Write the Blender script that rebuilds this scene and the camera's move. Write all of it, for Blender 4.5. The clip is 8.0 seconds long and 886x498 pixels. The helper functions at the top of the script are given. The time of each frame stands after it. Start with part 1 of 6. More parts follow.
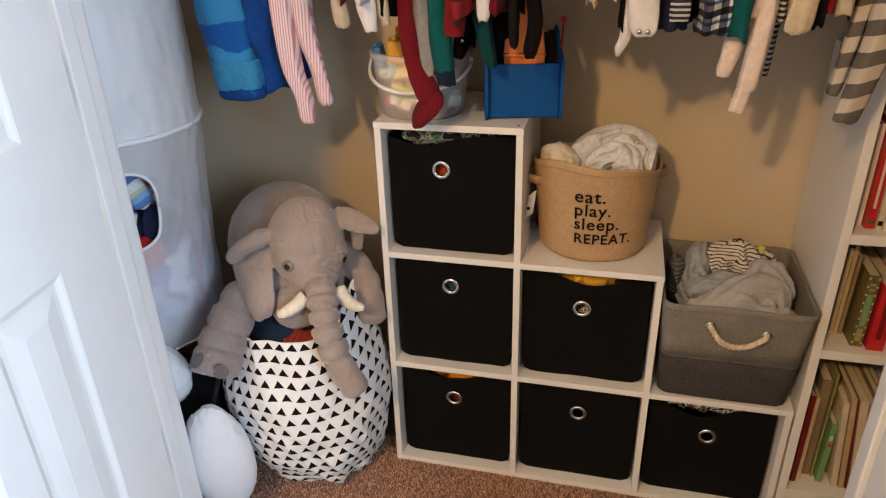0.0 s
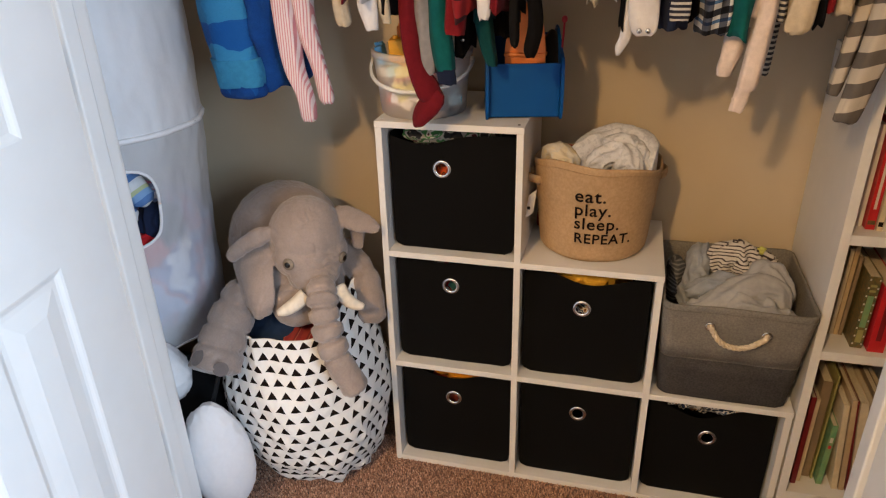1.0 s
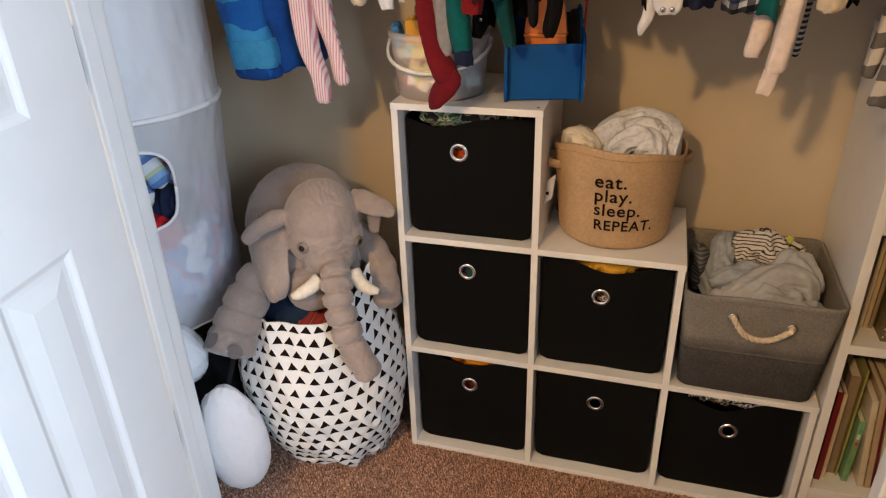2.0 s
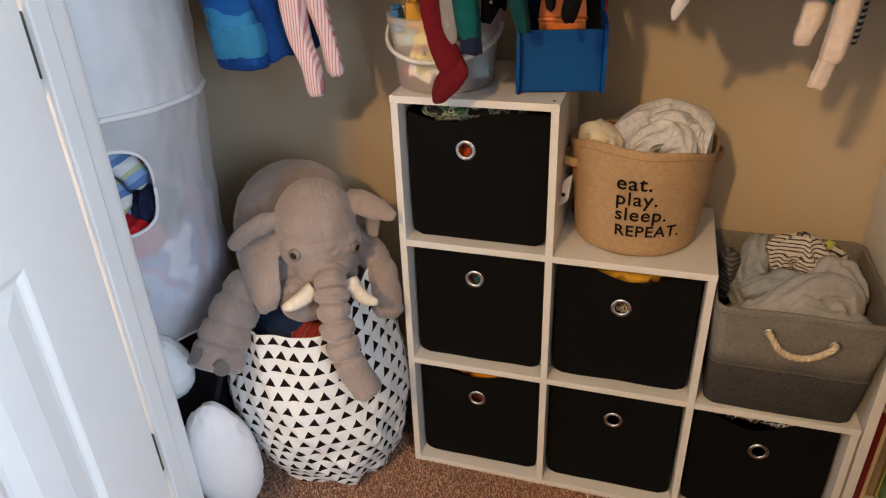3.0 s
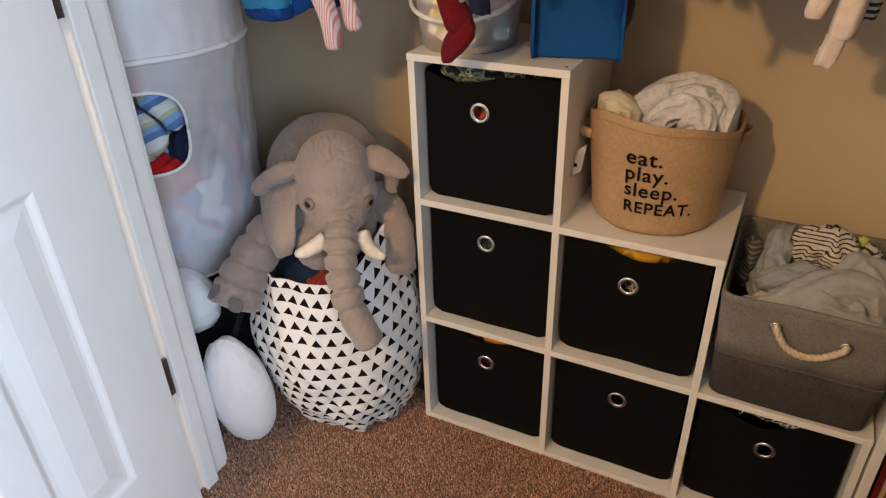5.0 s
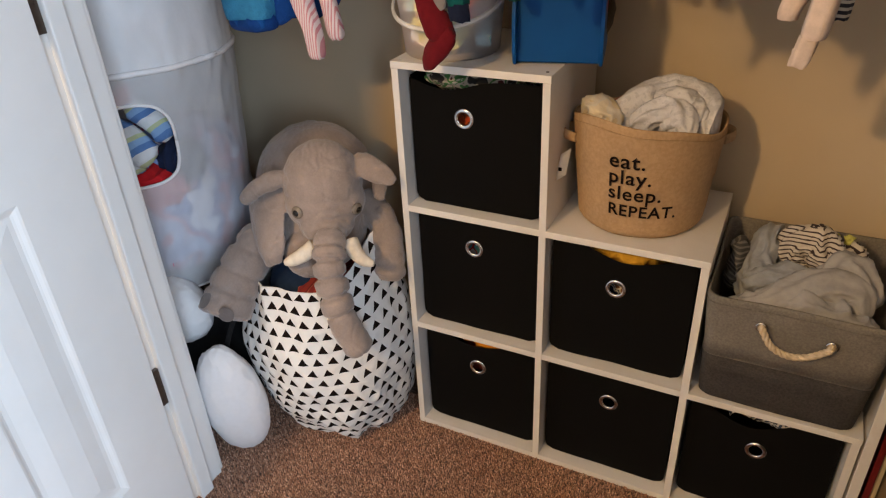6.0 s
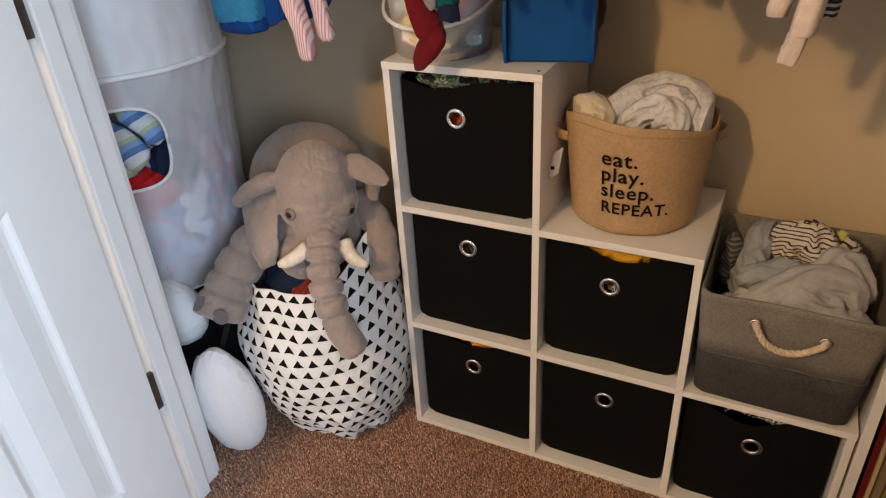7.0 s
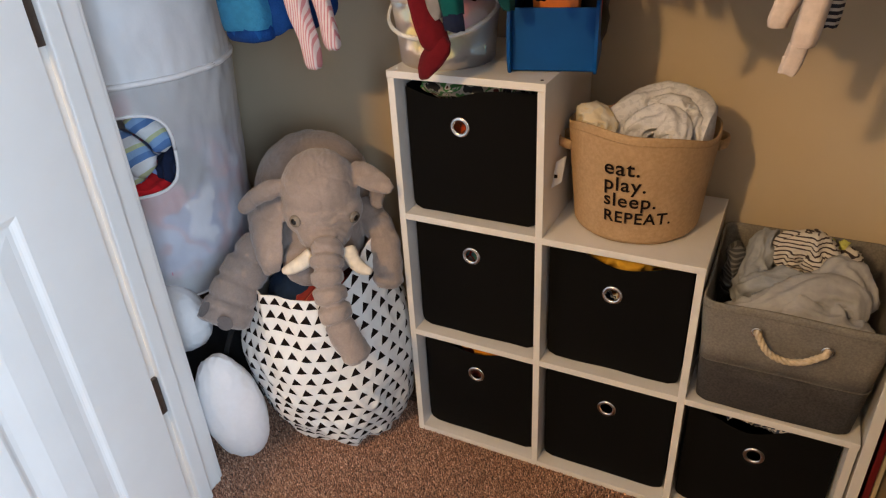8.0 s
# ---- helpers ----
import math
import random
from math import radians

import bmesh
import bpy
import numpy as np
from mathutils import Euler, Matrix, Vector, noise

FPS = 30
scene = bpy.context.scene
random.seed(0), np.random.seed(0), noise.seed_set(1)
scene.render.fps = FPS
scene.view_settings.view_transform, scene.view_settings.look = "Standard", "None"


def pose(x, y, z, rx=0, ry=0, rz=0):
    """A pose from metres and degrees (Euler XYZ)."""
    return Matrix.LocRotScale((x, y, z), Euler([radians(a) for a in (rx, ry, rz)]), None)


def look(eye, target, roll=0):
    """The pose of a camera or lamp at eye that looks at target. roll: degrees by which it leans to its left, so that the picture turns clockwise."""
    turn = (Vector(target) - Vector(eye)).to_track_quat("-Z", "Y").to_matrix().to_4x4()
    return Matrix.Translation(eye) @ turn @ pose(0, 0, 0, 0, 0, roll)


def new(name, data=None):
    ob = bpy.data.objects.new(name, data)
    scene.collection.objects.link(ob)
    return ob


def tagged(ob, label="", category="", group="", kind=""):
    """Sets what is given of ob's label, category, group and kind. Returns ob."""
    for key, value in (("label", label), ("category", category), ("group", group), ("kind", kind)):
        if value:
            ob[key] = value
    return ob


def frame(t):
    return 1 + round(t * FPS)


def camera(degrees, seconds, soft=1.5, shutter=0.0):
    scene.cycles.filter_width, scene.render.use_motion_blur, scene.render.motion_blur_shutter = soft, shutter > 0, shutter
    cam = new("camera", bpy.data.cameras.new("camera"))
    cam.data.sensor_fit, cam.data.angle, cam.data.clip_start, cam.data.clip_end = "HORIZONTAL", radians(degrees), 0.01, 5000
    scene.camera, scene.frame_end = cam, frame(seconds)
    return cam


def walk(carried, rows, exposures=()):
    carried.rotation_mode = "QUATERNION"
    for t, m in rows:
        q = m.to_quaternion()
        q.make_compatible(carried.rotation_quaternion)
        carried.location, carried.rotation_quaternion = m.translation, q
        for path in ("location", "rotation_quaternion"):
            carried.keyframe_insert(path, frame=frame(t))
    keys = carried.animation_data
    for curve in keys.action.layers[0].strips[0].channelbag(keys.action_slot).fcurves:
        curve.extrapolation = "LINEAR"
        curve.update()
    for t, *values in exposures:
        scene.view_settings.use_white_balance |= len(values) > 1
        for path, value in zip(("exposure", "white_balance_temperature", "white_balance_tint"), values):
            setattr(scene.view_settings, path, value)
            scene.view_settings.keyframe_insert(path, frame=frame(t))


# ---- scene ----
cam = camera(65.2, 8.0, 1.2)
PATH = [
    (0, (0.496, -1.329, 1.307), (0.034, 0.407, 0.427), -1.7),
    (0.5, (0.5, -1.334, 1.303), (0.028, 0.403, 0.432), -1.7),
    (1, (0.503, -1.332, 1.3), (0.032, 0.405, 0.428), -1.5),
    (1.5, (0.51, -1.319, 1.294), (0.034, 0.407, 0.404), -1.7),
    (2, (0.519, -1.304, 1.289), (-0.022, 0.393, 0.38), -1.9),
    (2.2, (0.513, -1.293, 1.283), (-0.037, 0.399, 0.37), -2.0),
    (3.3, (0.471, -1.132, 1.272), (-0.07, 0.518, 0.279), -2.4),
    (3.5, (0.48, -1.119, 1.273), (-0.055, 0.515, 0.252), -2.5),
    (4, (0.553, -1.11, 1.273), (-0.087, 0.473, 0.232), -0.8),
    (4.2, (0.59, -1.116, 1.26), (-0.119, 0.442, 0.225), -1.0),
    (5.3, (0.659, -1.12, 1.259), (-0.143, 0.398, 0.232), -2.0),
    (5.5, (0.67, -1.113, 1.266), (-0.136, 0.402, 0.238), -2.4),
    (6, (0.679, -1.107, 1.265), (-0.129, 0.414, 0.249), -3.0),
    (6.5, (0.682, -1.102, 1.262), (-0.126, 0.42, 0.247), -3.4),
    (7, (0.686, -1.1, 1.267), (-0.117, 0.421, 0.246), -3.6),
    (7.5, (0.689, -1.103, 1.266), (-0.128, 0.42, 0.26), -3.8),
    (8, (0.689, -1.109, 1.268), (-0.126, 0.421, 0.271), -3.4),
]
walk(cam, [(t, look(eye, target, roll)) for t, eye, target, roll in PATH],
     exposures=((0.0, 0.07, 6350, 10), (2.2, 0.07, 6350, 10), (3.5, -0.05, 6450, 10), (6.0, -0.08, 6500, 10), (8.0, -0.02, 6450, 10)))

# ---- world and light ----
world = bpy.data.worlds.new("world")
scene.world = world
world.use_nodes = True
wn, wl = world.node_tree.nodes, world.node_tree.links
sky = wn.new("ShaderNodeTexSky")
sky.sky_type, sky.sun_disc = "NISHITA", False
sky.sun_elevation, sky.sun_rotation = radians(38), radians(150)
wl.new(sky.outputs[0], wn["Background"].inputs[0])
wn["Background"].inputs[1].default_value = 0.12


def lamp(name, kind, energy, color, m, size=0.1, size_y=0.0):
    data = bpy.data.lights.new(name, kind)
    data.energy, data.color = energy, color
    if kind == "AREA":
        data.shape, data.size, data.size_y = "RECTANGLE", size, size_y
    else:
        data.shadow_soft_size = size
    ob = new(name, data)
    ob.matrix_world = m
    return ob


# warm ceiling lamp of the room, and the daylight in its window
lamp("ceiling_bulb", "POINT", 138, (1.0, 0.62, 0.265), pose(-0.20, -2.60, 2.32), 0.06)
lamp("window_daylight", "AREA", 138, (0.63, 0.80, 1.0), look((2.52, -2.27, 1.55), (-0.2, -0.5, 0.8)), 1.7, 1.25)

# ---- materials ----


def mat(name, color, color2=None, rough=0.7, scale=40.0, mix=(0.35, 0.65), bump=0.0, bump_scale=200.0, metal=0.0,
        sheen=0.0, coarse=3.0, coarse_amount=0.08, spec=0.5, dist=0.002):
    m = bpy.data.materials.new(name)
    m.use_nodes = True
    n, l = m.node_tree.nodes, m.node_tree.links
    b = n["Principled BSDF"]
    b.inputs["Roughness"].default_value = rough
    b.inputs["Metallic"].default_value = metal
    b.inputs["Specular IOR Level"].default_value = spec
    if sheen:
        b.inputs["Sheen Weight"].default_value = sheen
    tc = n.new("ShaderNodeTexCoord")
    n1 = n.new("ShaderNodeTexNoise")
    n1.inputs["Scale"].default_value = scale
    n1.inputs["Detail"].default_value = 4
    l.new(tc.outputs["Object"], n1.inputs["Vector"])
    ramp = n.new("ShaderNodeValToRGB")
    c2 = color2 or tuple(c * 0.86 for c in color)
    ramp.color_ramp.elements[0].position, ramp.color_ramp.elements[1].position = mix
    ramp.color_ramp.elements[0].color = (*c2, 1)
    ramp.color_ramp.elements[1].color = (*color, 1)
    l.new(n1.outputs["Fac"], ramp.inputs[0])
    n2 = n.new("ShaderNodeTexNoise")
    n2.inputs["Scale"].default_value = coarse
    n2.inputs["Detail"].default_value = 3
    l.new(tc.outputs["Object"], n2.inputs["Vector"])
    mr = n.new("ShaderNodeMapRange")
    mr.inputs[1].default_value, mr.inputs[2].default_value = 0.3, 0.7
    mr.inputs[3].default_value, mr.inputs[4].default_value = 1 - coarse_amount, 1 + coarse_amount
    l.new(n2.outputs["Fac"], mr.inputs[0])
    mul = n.new("ShaderNodeVectorMath")
    mul.operation = "MULTIPLY"
    l.new(ramp.outputs[0], mul.inputs[0])
    l.new(mr.outputs[0], mul.inputs[1])
    l.new(mul.outputs[0], b.inputs["Base Color"])
    if bump:
        n3 = n.new("ShaderNodeTexNoise")
        n3.inputs["Scale"].default_value = bump_scale
        n3.inputs["Detail"].default_value = 3
        l.new(tc.outputs["Object"], n3.inputs["Vector"])
        bp = n.new("ShaderNodeBump")
        bp.inputs["Strength"].default_value = bump
        bp.inputs["Distance"].default_value = dist
        l.new(n3.outputs["Fac"], bp.inputs["Height"])
        l.new(bp.outputs[0], b.inputs["Normal"])
    m["out"] = mul.name
    return m


def striped(name, bands, period, axis=2, wobble=0.0, rough=0.85, bump=0.2, bump_scale=400.0, angle=0.0):
    """Cloth with bands [(start 0..1, colour)] repeated along one axis of the object."""
    m = mat(name, bands[0][1], rough=rough, bump=bump, bump_scale=bump_scale, sheen=0.03, spec=0.15)
    n, l = m.node_tree.nodes, m.node_tree.links
    mul = n[m["out"]]
    tc = n.new("ShaderNodeTexCoord")
    mp = n.new("ShaderNodeMapping")
    mp.inputs["Rotation"].default_value = (0, radians(angle), 0)
    l.new(tc.outputs["Object"], mp.inputs[0])
    sx = n.new("ShaderNodeSeparateXYZ")
    l.new(mp.outputs[0], sx.inputs[0])
    val = sx.outputs[axis]
    if wobble:
        nz = n.new("ShaderNodeTexNoise")
        nz.inputs["Scale"].default_value = 12
        l.new(tc.outputs["Object"], nz.inputs["Vector"])
        ma = n.new("ShaderNodeMath")
        ma.operation = "MULTIPLY_ADD"
        l.new(nz.outputs["Fac"], ma.inputs[0])
        ma.inputs[1].default_value = wobble
        l.new(val, ma.inputs[2])
        val = ma.outputs[0]
    dv = n.new("ShaderNodeMath")
    dv.operation = "DIVIDE"
    dv.inputs[1].default_value = period
    l.new(val, dv.inputs[0])
    fr = n.new("ShaderNodeMath")
    fr.operation = "FRACT"
    l.new(dv.outputs[0], fr.inputs[0])
    ramp = n.new("ShaderNodeValToRGB")
    ramp.color_ramp.interpolation = "CONSTANT"
    e = ramp.color_ramp.elements
    e[0].position, e[0].color = 0.0, (*bands[0][1], 1)
    e[1].position, e[1].color = bands[1][0], (*bands[1][1], 1)
    for p, c in bands[2:]:
        x = e.new(p)
        x.color = (*c, 1)
    l.new(fr.outputs[0], ramp.inputs[0])
    l.new(ramp.outputs[0], mul.inputs[0])
    return m


def cloth(name, color, color2=None, **k):
    o = dict(rough=0.95, scale=90, bump=0.35, bump_scale=500, sheen=0.03, spec=0.15, coarse=9, coarse_amount=0.1)
    o.update(k)
    return mat(name, color, color2, **o)


M_WALL = mat("wall_paint", (0.55, 0.455, 0.325), (0.53, 0.435, 0.31), rough=0.75, scale=6, bump=0.12, bump_scale=260, coarse=1.2, coarse_amount=0.03)
M_CEIL = mat("ceiling_paint", (0.74, 0.75, 0.76), rough=0.9, bump=0.2, bump_scale=120)
# unseen room walls: grey-blue picked to bounce cooler fill into the closet
M_ROOM_BOUNCE = mat("room_bounce_tone", (0.48, 0.51, 0.54), (0.465, 0.495, 0.525), rough=0.75, scale=6, bump=0.12, bump_scale=260, coarse=1.2, coarse_amount=0.03)
M_TRIM = mat("white_trim_paint", (0.80, 0.80, 0.79), (0.78, 0.78, 0.77), rough=0.35, scale=15, bump=0.05, bump_scale=60, coarse_amount=0.02)
M_LAM = mat("white_laminate", (0.74, 0.72, 0.69), (0.72, 0.70, 0.67), rough=0.38, scale=25, bump=0.03, bump_scale=90, coarse_amount=0.03)
M_CARPET = mat("carpet", (0.26, 0.150, 0.100), (0.045, 0.024, 0.016), rough=0.98, scale=230, mix=(0.36, 0.62), bump=0.8, bump_scale=420, sheen=0.3, coarse=5, coarse_amount=0.12, dist=0.004)
M_BLACK = mat("black_nonwoven", (0.0042, 0.004, 0.004), (0.0034, 0.0032, 0.0032), rough=0.85, scale=300, bump=0.12, bump_scale=700, spec=0.1)
M_CHROME = mat("grommet_metal", (0.75, 0.74, 0.72), rough=0.16, metal=1.0)
M_BRONZE = mat("hinge_bronze", (0.17, 0.145, 0.13), rough=0.42, metal=0.9)
M_JUTE = mat("tan_canvas", (0.46, 0.305, 0.165), (0.39, 0.25, 0.13), rough=0.9, scale=160, bump=0.35, bump_scale=600, coarse=14, coarse_amount=0.07)
M_PRINT = mat("black_print", (0.013, 0.009, 0.008), rough=0.9, spec=0.05)
M_GREYL = mat("light_grey_canvas", (0.215, 0.199, 0.174), (0.150, 0.139, 0.124), rough=0.92, scale=260, bump=0.35, bump_scale=650, coarse=20, coarse_amount=0.1)
M_GREYD = mat("dark_grey_canvas", (0.058, 0.053, 0.052), (0.028, 0.026, 0.026), rough=0.92, scale=260, bump=0.35, bump_scale=650, coarse=20, coarse_amount=0.12)
M_ROPE = mat("cotton_rope", (0.70, 0.58, 0.42), (0.55, 0.44, 0.30), rough=0.9, scale=140, bump=0.5, bump_scale=300)
M_FUR = mat("grey_plush", (0.300, 0.240, 0.210), (0.272, 0.216, 0.189), rough=0.95, scale=260, bump=0.30, bump_scale=700, sheen=0.35, coarse=13, coarse_amount=0.13, dist=0.002)
M_FURD = mat("foot_pad_plush", (0.16, 0.135, 0.13), rough=0.95, bump=0.4, sheen=0.4)
M_TUSK = cloth("cream_felt", (0.78, 0.70, 0.58), rough=0.9)
M_EYE = mat("toy_eye", (0.012, 0.009, 0.007), rough=0.08)
M_IRIS = mat("toy_iris", (0.20, 0.165, 0.13), rough=0.15)
M_WHITE = cloth("white_cotton", (0.80, 0.79, 0.80), (0.78, 0.77, 0.78), bump=0.12, coarse_amount=0.02)
M_BAG = cloth("white_canvas", (0.78, 0.77, 0.75), (0.75, 0.74, 0.72), bump=0.15, coarse_amount=0.03)
M_BLUEP = mat("blue_plastic", (0.001, 0.075, 0.30), (0.001, 0.068, 0.275), rough=0.5, spec=0.2, scale=20, bump=0.05, bump_scale=300)
M_ORANGE = mat("orange_plastic", (0.82, 0.22, 0.035), rough=0.4)
M_YELLOW = mat("yellow_plastic", (0.80, 0.42, 0.03), rough=0.4)
M_RED = cloth("red_cloth", (0.16, 0.008, 0.011))
M_HPLAST = mat("white_plastic", (0.8, 0.79, 0.77), rough=0.35)


def pailmat():
    m = mat("hazy_plastic", (0.95, 0.93, 0.96), (0.94, 0.92, 0.95), rough=0.36, coarse_amount=0.02)
    b = m.node_tree.nodes["Principled BSDF"]
    b.inputs["Transmission Weight"].default_value = 0.86
    b.inputs["IOR"].default_value = 1.06
    return m


M_PAIL = pailmat()


def meshmat(name, alpha):
    """Thin white netting through which the washing shows a little."""
    m = mat(name, (0.86, 0.87, 0.90), (0.84, 0.85, 0.88), rough=0.5, coarse_amount=0.02, bump=0.15, bump_scale=30, dist=0.01)
    m.node_tree.nodes["Principled BSDF"].inputs["Alpha"].default_value = alpha
    return m


M_NET = meshmat("white_netting", 0.50)
M_NETU = meshmat("white_nylon", 0.76)

# ---- building helpers ----


def part(name, bm, material, parent=None, label="", smooth=True):
    me = bpy.data.meshes.new(name)
    bmesh.ops.recalc_face_normals(bm, faces=bm.faces)
    bm.to_mesh(me)
    bm.free()
    for p in me.polygons:
        p.use_smooth = smooth
    for mm in material if isinstance(material, (list, tuple)) else [material]:
        me.materials.append(mm)
    ob = new(name, me)
    if parent:
        ob.parent = parent
    if label:
        ob["label"] = label
    return ob


def thing(name, label, category, group="", kind="", at=(0, 0, 0)):
    ob = new(name)
    ob.location = at
    ob.empty_display_size = 0.05
    return tagged(ob, label, category, group, kind)


def box(bm, x0, x1, y0, y1, z0, z1, bevel=0.0, seg=2):
    r = bmesh.ops.create_cube(bm, size=1)
    bmesh.ops.transform(bm, verts=r["verts"], matrix=Matrix.Translation(((x0 + x1) / 2, (y0 + y1) / 2, (z0 + z1) / 2)) @ Matrix.Diagonal((x1 - x0, y1 - y0, z1 - z0, 1)))
    if bevel:
        es = list({e for v in r["verts"] for e in v.link_edges})
        bmesh.ops.bevel(bm, geom=es, offset=bevel, segments=seg, profile=0.5, affect="EDGES")
    return bm


def slab(name, x0, x1, y0, y1, z0, z1, material, parent=None, bevel=0.0012, label=""):
    return part(name, box(bmesh.new(), x0, x1, y0, y1, z0, z1, bevel), material, parent, label, smooth=False)


def grid_surface(bm, fn, nu, nv, closed=False):
    """fn(u, v) with u, v in 0..1; closed: joined round in u."""
    rows = []
    for j in range(nv + 1):
        rows.append([bm.verts.new(fn(i / nu, j / nv)) for i in range(nu if closed else nu + 1)])
    for j in range(nv):
        for i in range(nu):
            a, b = rows[j][i], rows[j][(i + 1) % len(rows[j])]
            c, d = rows[j + 1][(i + 1) % len(rows[j])], rows[j + 1][i]
            bm.faces.new((a, b, c, d))
    return rows


def lathe(bm, profile, cx, cy, seg=48, cap=True):
    rows = []
    for r, z in profile:
        rows.append([bm.verts.new((cx + r * math.cos(2 * math.pi * i / seg), cy + r * math.sin(2 * math.pi * i / seg), z)) for i in range(seg)])
    for a, b in zip(rows, rows[1:]):
        for i in range(seg):
            bm.faces.new((a[i], a[(i + 1) % seg], b[(i + 1) % seg], b[i]))
    if cap:
        bm.faces.new(rows[0])
    return rows


def tube(bm, pts, radius, seg=12, cap=True, flat=None):
    """A tube along points; radius: one number or one for each point; flat: factor for the second axis."""
    pts = [Vector(p) for p in pts]
    n = len(pts)
    rad = radius if isinstance(radius, (list, tuple)) else [radius] * n
    rows, side = [], None
    for i, p in enumerate(pts):
        t = (pts[min(i + 1, n - 1)] - pts[max(i - 1, 0)]).normalized()
        if side is None:
            side = t.orthogonal().normalized()
        side = (side - t * side.dot(t)).normalized()
        up = t.cross(side)
        rows.append([bm.verts.new(p + rad[i] * (math.cos(2 * math.pi * k / seg) * side + (flat or 1) * math.sin(2 * math.pi * k / seg) * up)) for k in range(seg)])
    for a, b in zip(rows, rows[1:]):
        for k in range(seg):
            bm.faces.new((a[k], a[(k + 1) % seg], b[(k + 1) % seg], b[k]))
    if cap:
        bm.faces.new(rows[0])
        bm.faces.new(rows[-1])
    return rows


def spline(pts, n):
    """n + 1 points of a Catmull-Rom curve through pts (tuples of any length)."""
    P = [np.array(p, float) for p in pts]
    P = [2 * P[0] - P[1]] + P + [2 * P[-1] - P[-2]]
    out = []
    m = len(P) - 3
    for i in range(n + 1):
        s = i / n * m
        k = min(int(s), m - 1)
        t = s - k
        a, b, c, d = P[k:k + 4]
        out.append(0.5 * (2 * b + (c - a) * t + (2 * a - 5 * b + 4 * c - d) * t * t + (3 * b - a - 3 * c + d) * t ** 3))
    return out


def ball(bm, c, s, rot=(0, 0, 0), u=24, v=16):
    r = bmesh.ops.create_uvsphere(bm, u_segments=u, v_segments=v, radius=1)
    m = Matrix.Translation(c) @ Euler([radians(a) for a in rot]).to_matrix().to_4x4() @ Matrix.Diagonal((*s, 1))
    bmesh.ops.transform(bm, verts=r["verts"], matrix=m)
    return r["verts"]


def heap(bm, c, s, seed, folds=0.25, freq=9.0, u=56, v=36, within=None):
    """A crumpled lump of cloth with long, bent folds; within: (x, y, radius) of an upright drum that holds it."""
    vs = ball(bm, (0, 0, 0), (1, 1, 1), u=u, v=v)
    off = Vector((seed * 3.7, seed * 1.9, seed * 5.3))
    d1 = Vector((math.sin(seed * 2.1), math.cos(seed * 2.1), 0.6)).normalized()
    d2 = Vector((math.cos(seed * 1.3), 0.5, math.sin(seed * 1.7))).normalized()
    amp = folds * 0.036
    for w in vs:
        p = w.co.copy()
        q = Vector((p.x * s[0], p.y * s[1], p.z * s[2]))
        n1 = noise.noise(q * freq * 1.6 + off)
        n2 = noise.noise(q * freq * 2.0 + off * 2)
        f1 = (1 - abs(math.sin(q.dot(d1) * freq * 8 + 5.5 * n1))) ** 1.5
        f2 = (1 - abs(math.sin(q.dot(d2) * freq * 11 + 6.0 * n2))) ** 1.5
        mask = 0.5 + 0.5 * math.tanh(6 * noise.noise(q * freq * 0.9 + off * 3))
        big = 1 + 0.22 * noise.noise(q * freq * 0.7 + off) + 0.10 * n2
        w.co = Vector(c) + q * big + p * amp * (1.3 * f1 * mask + 1.3 * f2 * (1 - mask) - 0.5)
        if within:
            d = Vector((w.co.x - within[0], w.co.y - within[1], 0))
            if d.length > within[2]:
                w.co -= d * (1 - within[2] / d.length)
    return bm

# ---- the closet and the room before it ----
BACK, FRONT = 0.327, -0.34
JAMB_L, JAMB_R = -0.352, 0.912
ROOM_L, ROOM_R, ROOM_B, TOP = -2.2, 2.6, -4.3, 2.5
WALL_F = -0.46


def structure(name, x0, x1, y0, y1, z0, z1, material, label, category="wall", bevel=0.0):
    ob = slab(name, x0, x1, y0, y1, z0, z1, material, None, bevel)
    return tagged(ob, label, category, kind="structure")


def carpet():
    bm = bmesh.new()

    def fn(u, v):
        x, y = -1.1 + 2.4 * u, -1.2 + 1.54 * v
        p = Vector((x * 95, y * 95, 0))
        h = 0.0045 * noise.noise(p) + 0.003 * noise.noise(p * 2.3)
        return (x + 0.0015 * noise.noise(p + Vector((9, 0, 0))), y, h - 0.003)

    grid_surface(bm, fn, 420, 270)
    for x0, x1, y0, y1 in ((-2.3, -1.1, -4.4, 0.4), (1.3, 2.7, -4.4, 0.4), (-1.1, 1.3, -4.4, -1.2)):
        bm.faces.new([bm.verts.new(p) for p in ((x0, y0, -0.003), (x1, y0, -0.003), (x1, y1, -0.003), (x0, y1, -0.003))])
    ob = part("floor", bm, M_CARPET)
    return tagged(ob, "brown speckled cut-pile carpet of the closet and room", "carpet", kind="structure")


carpet()


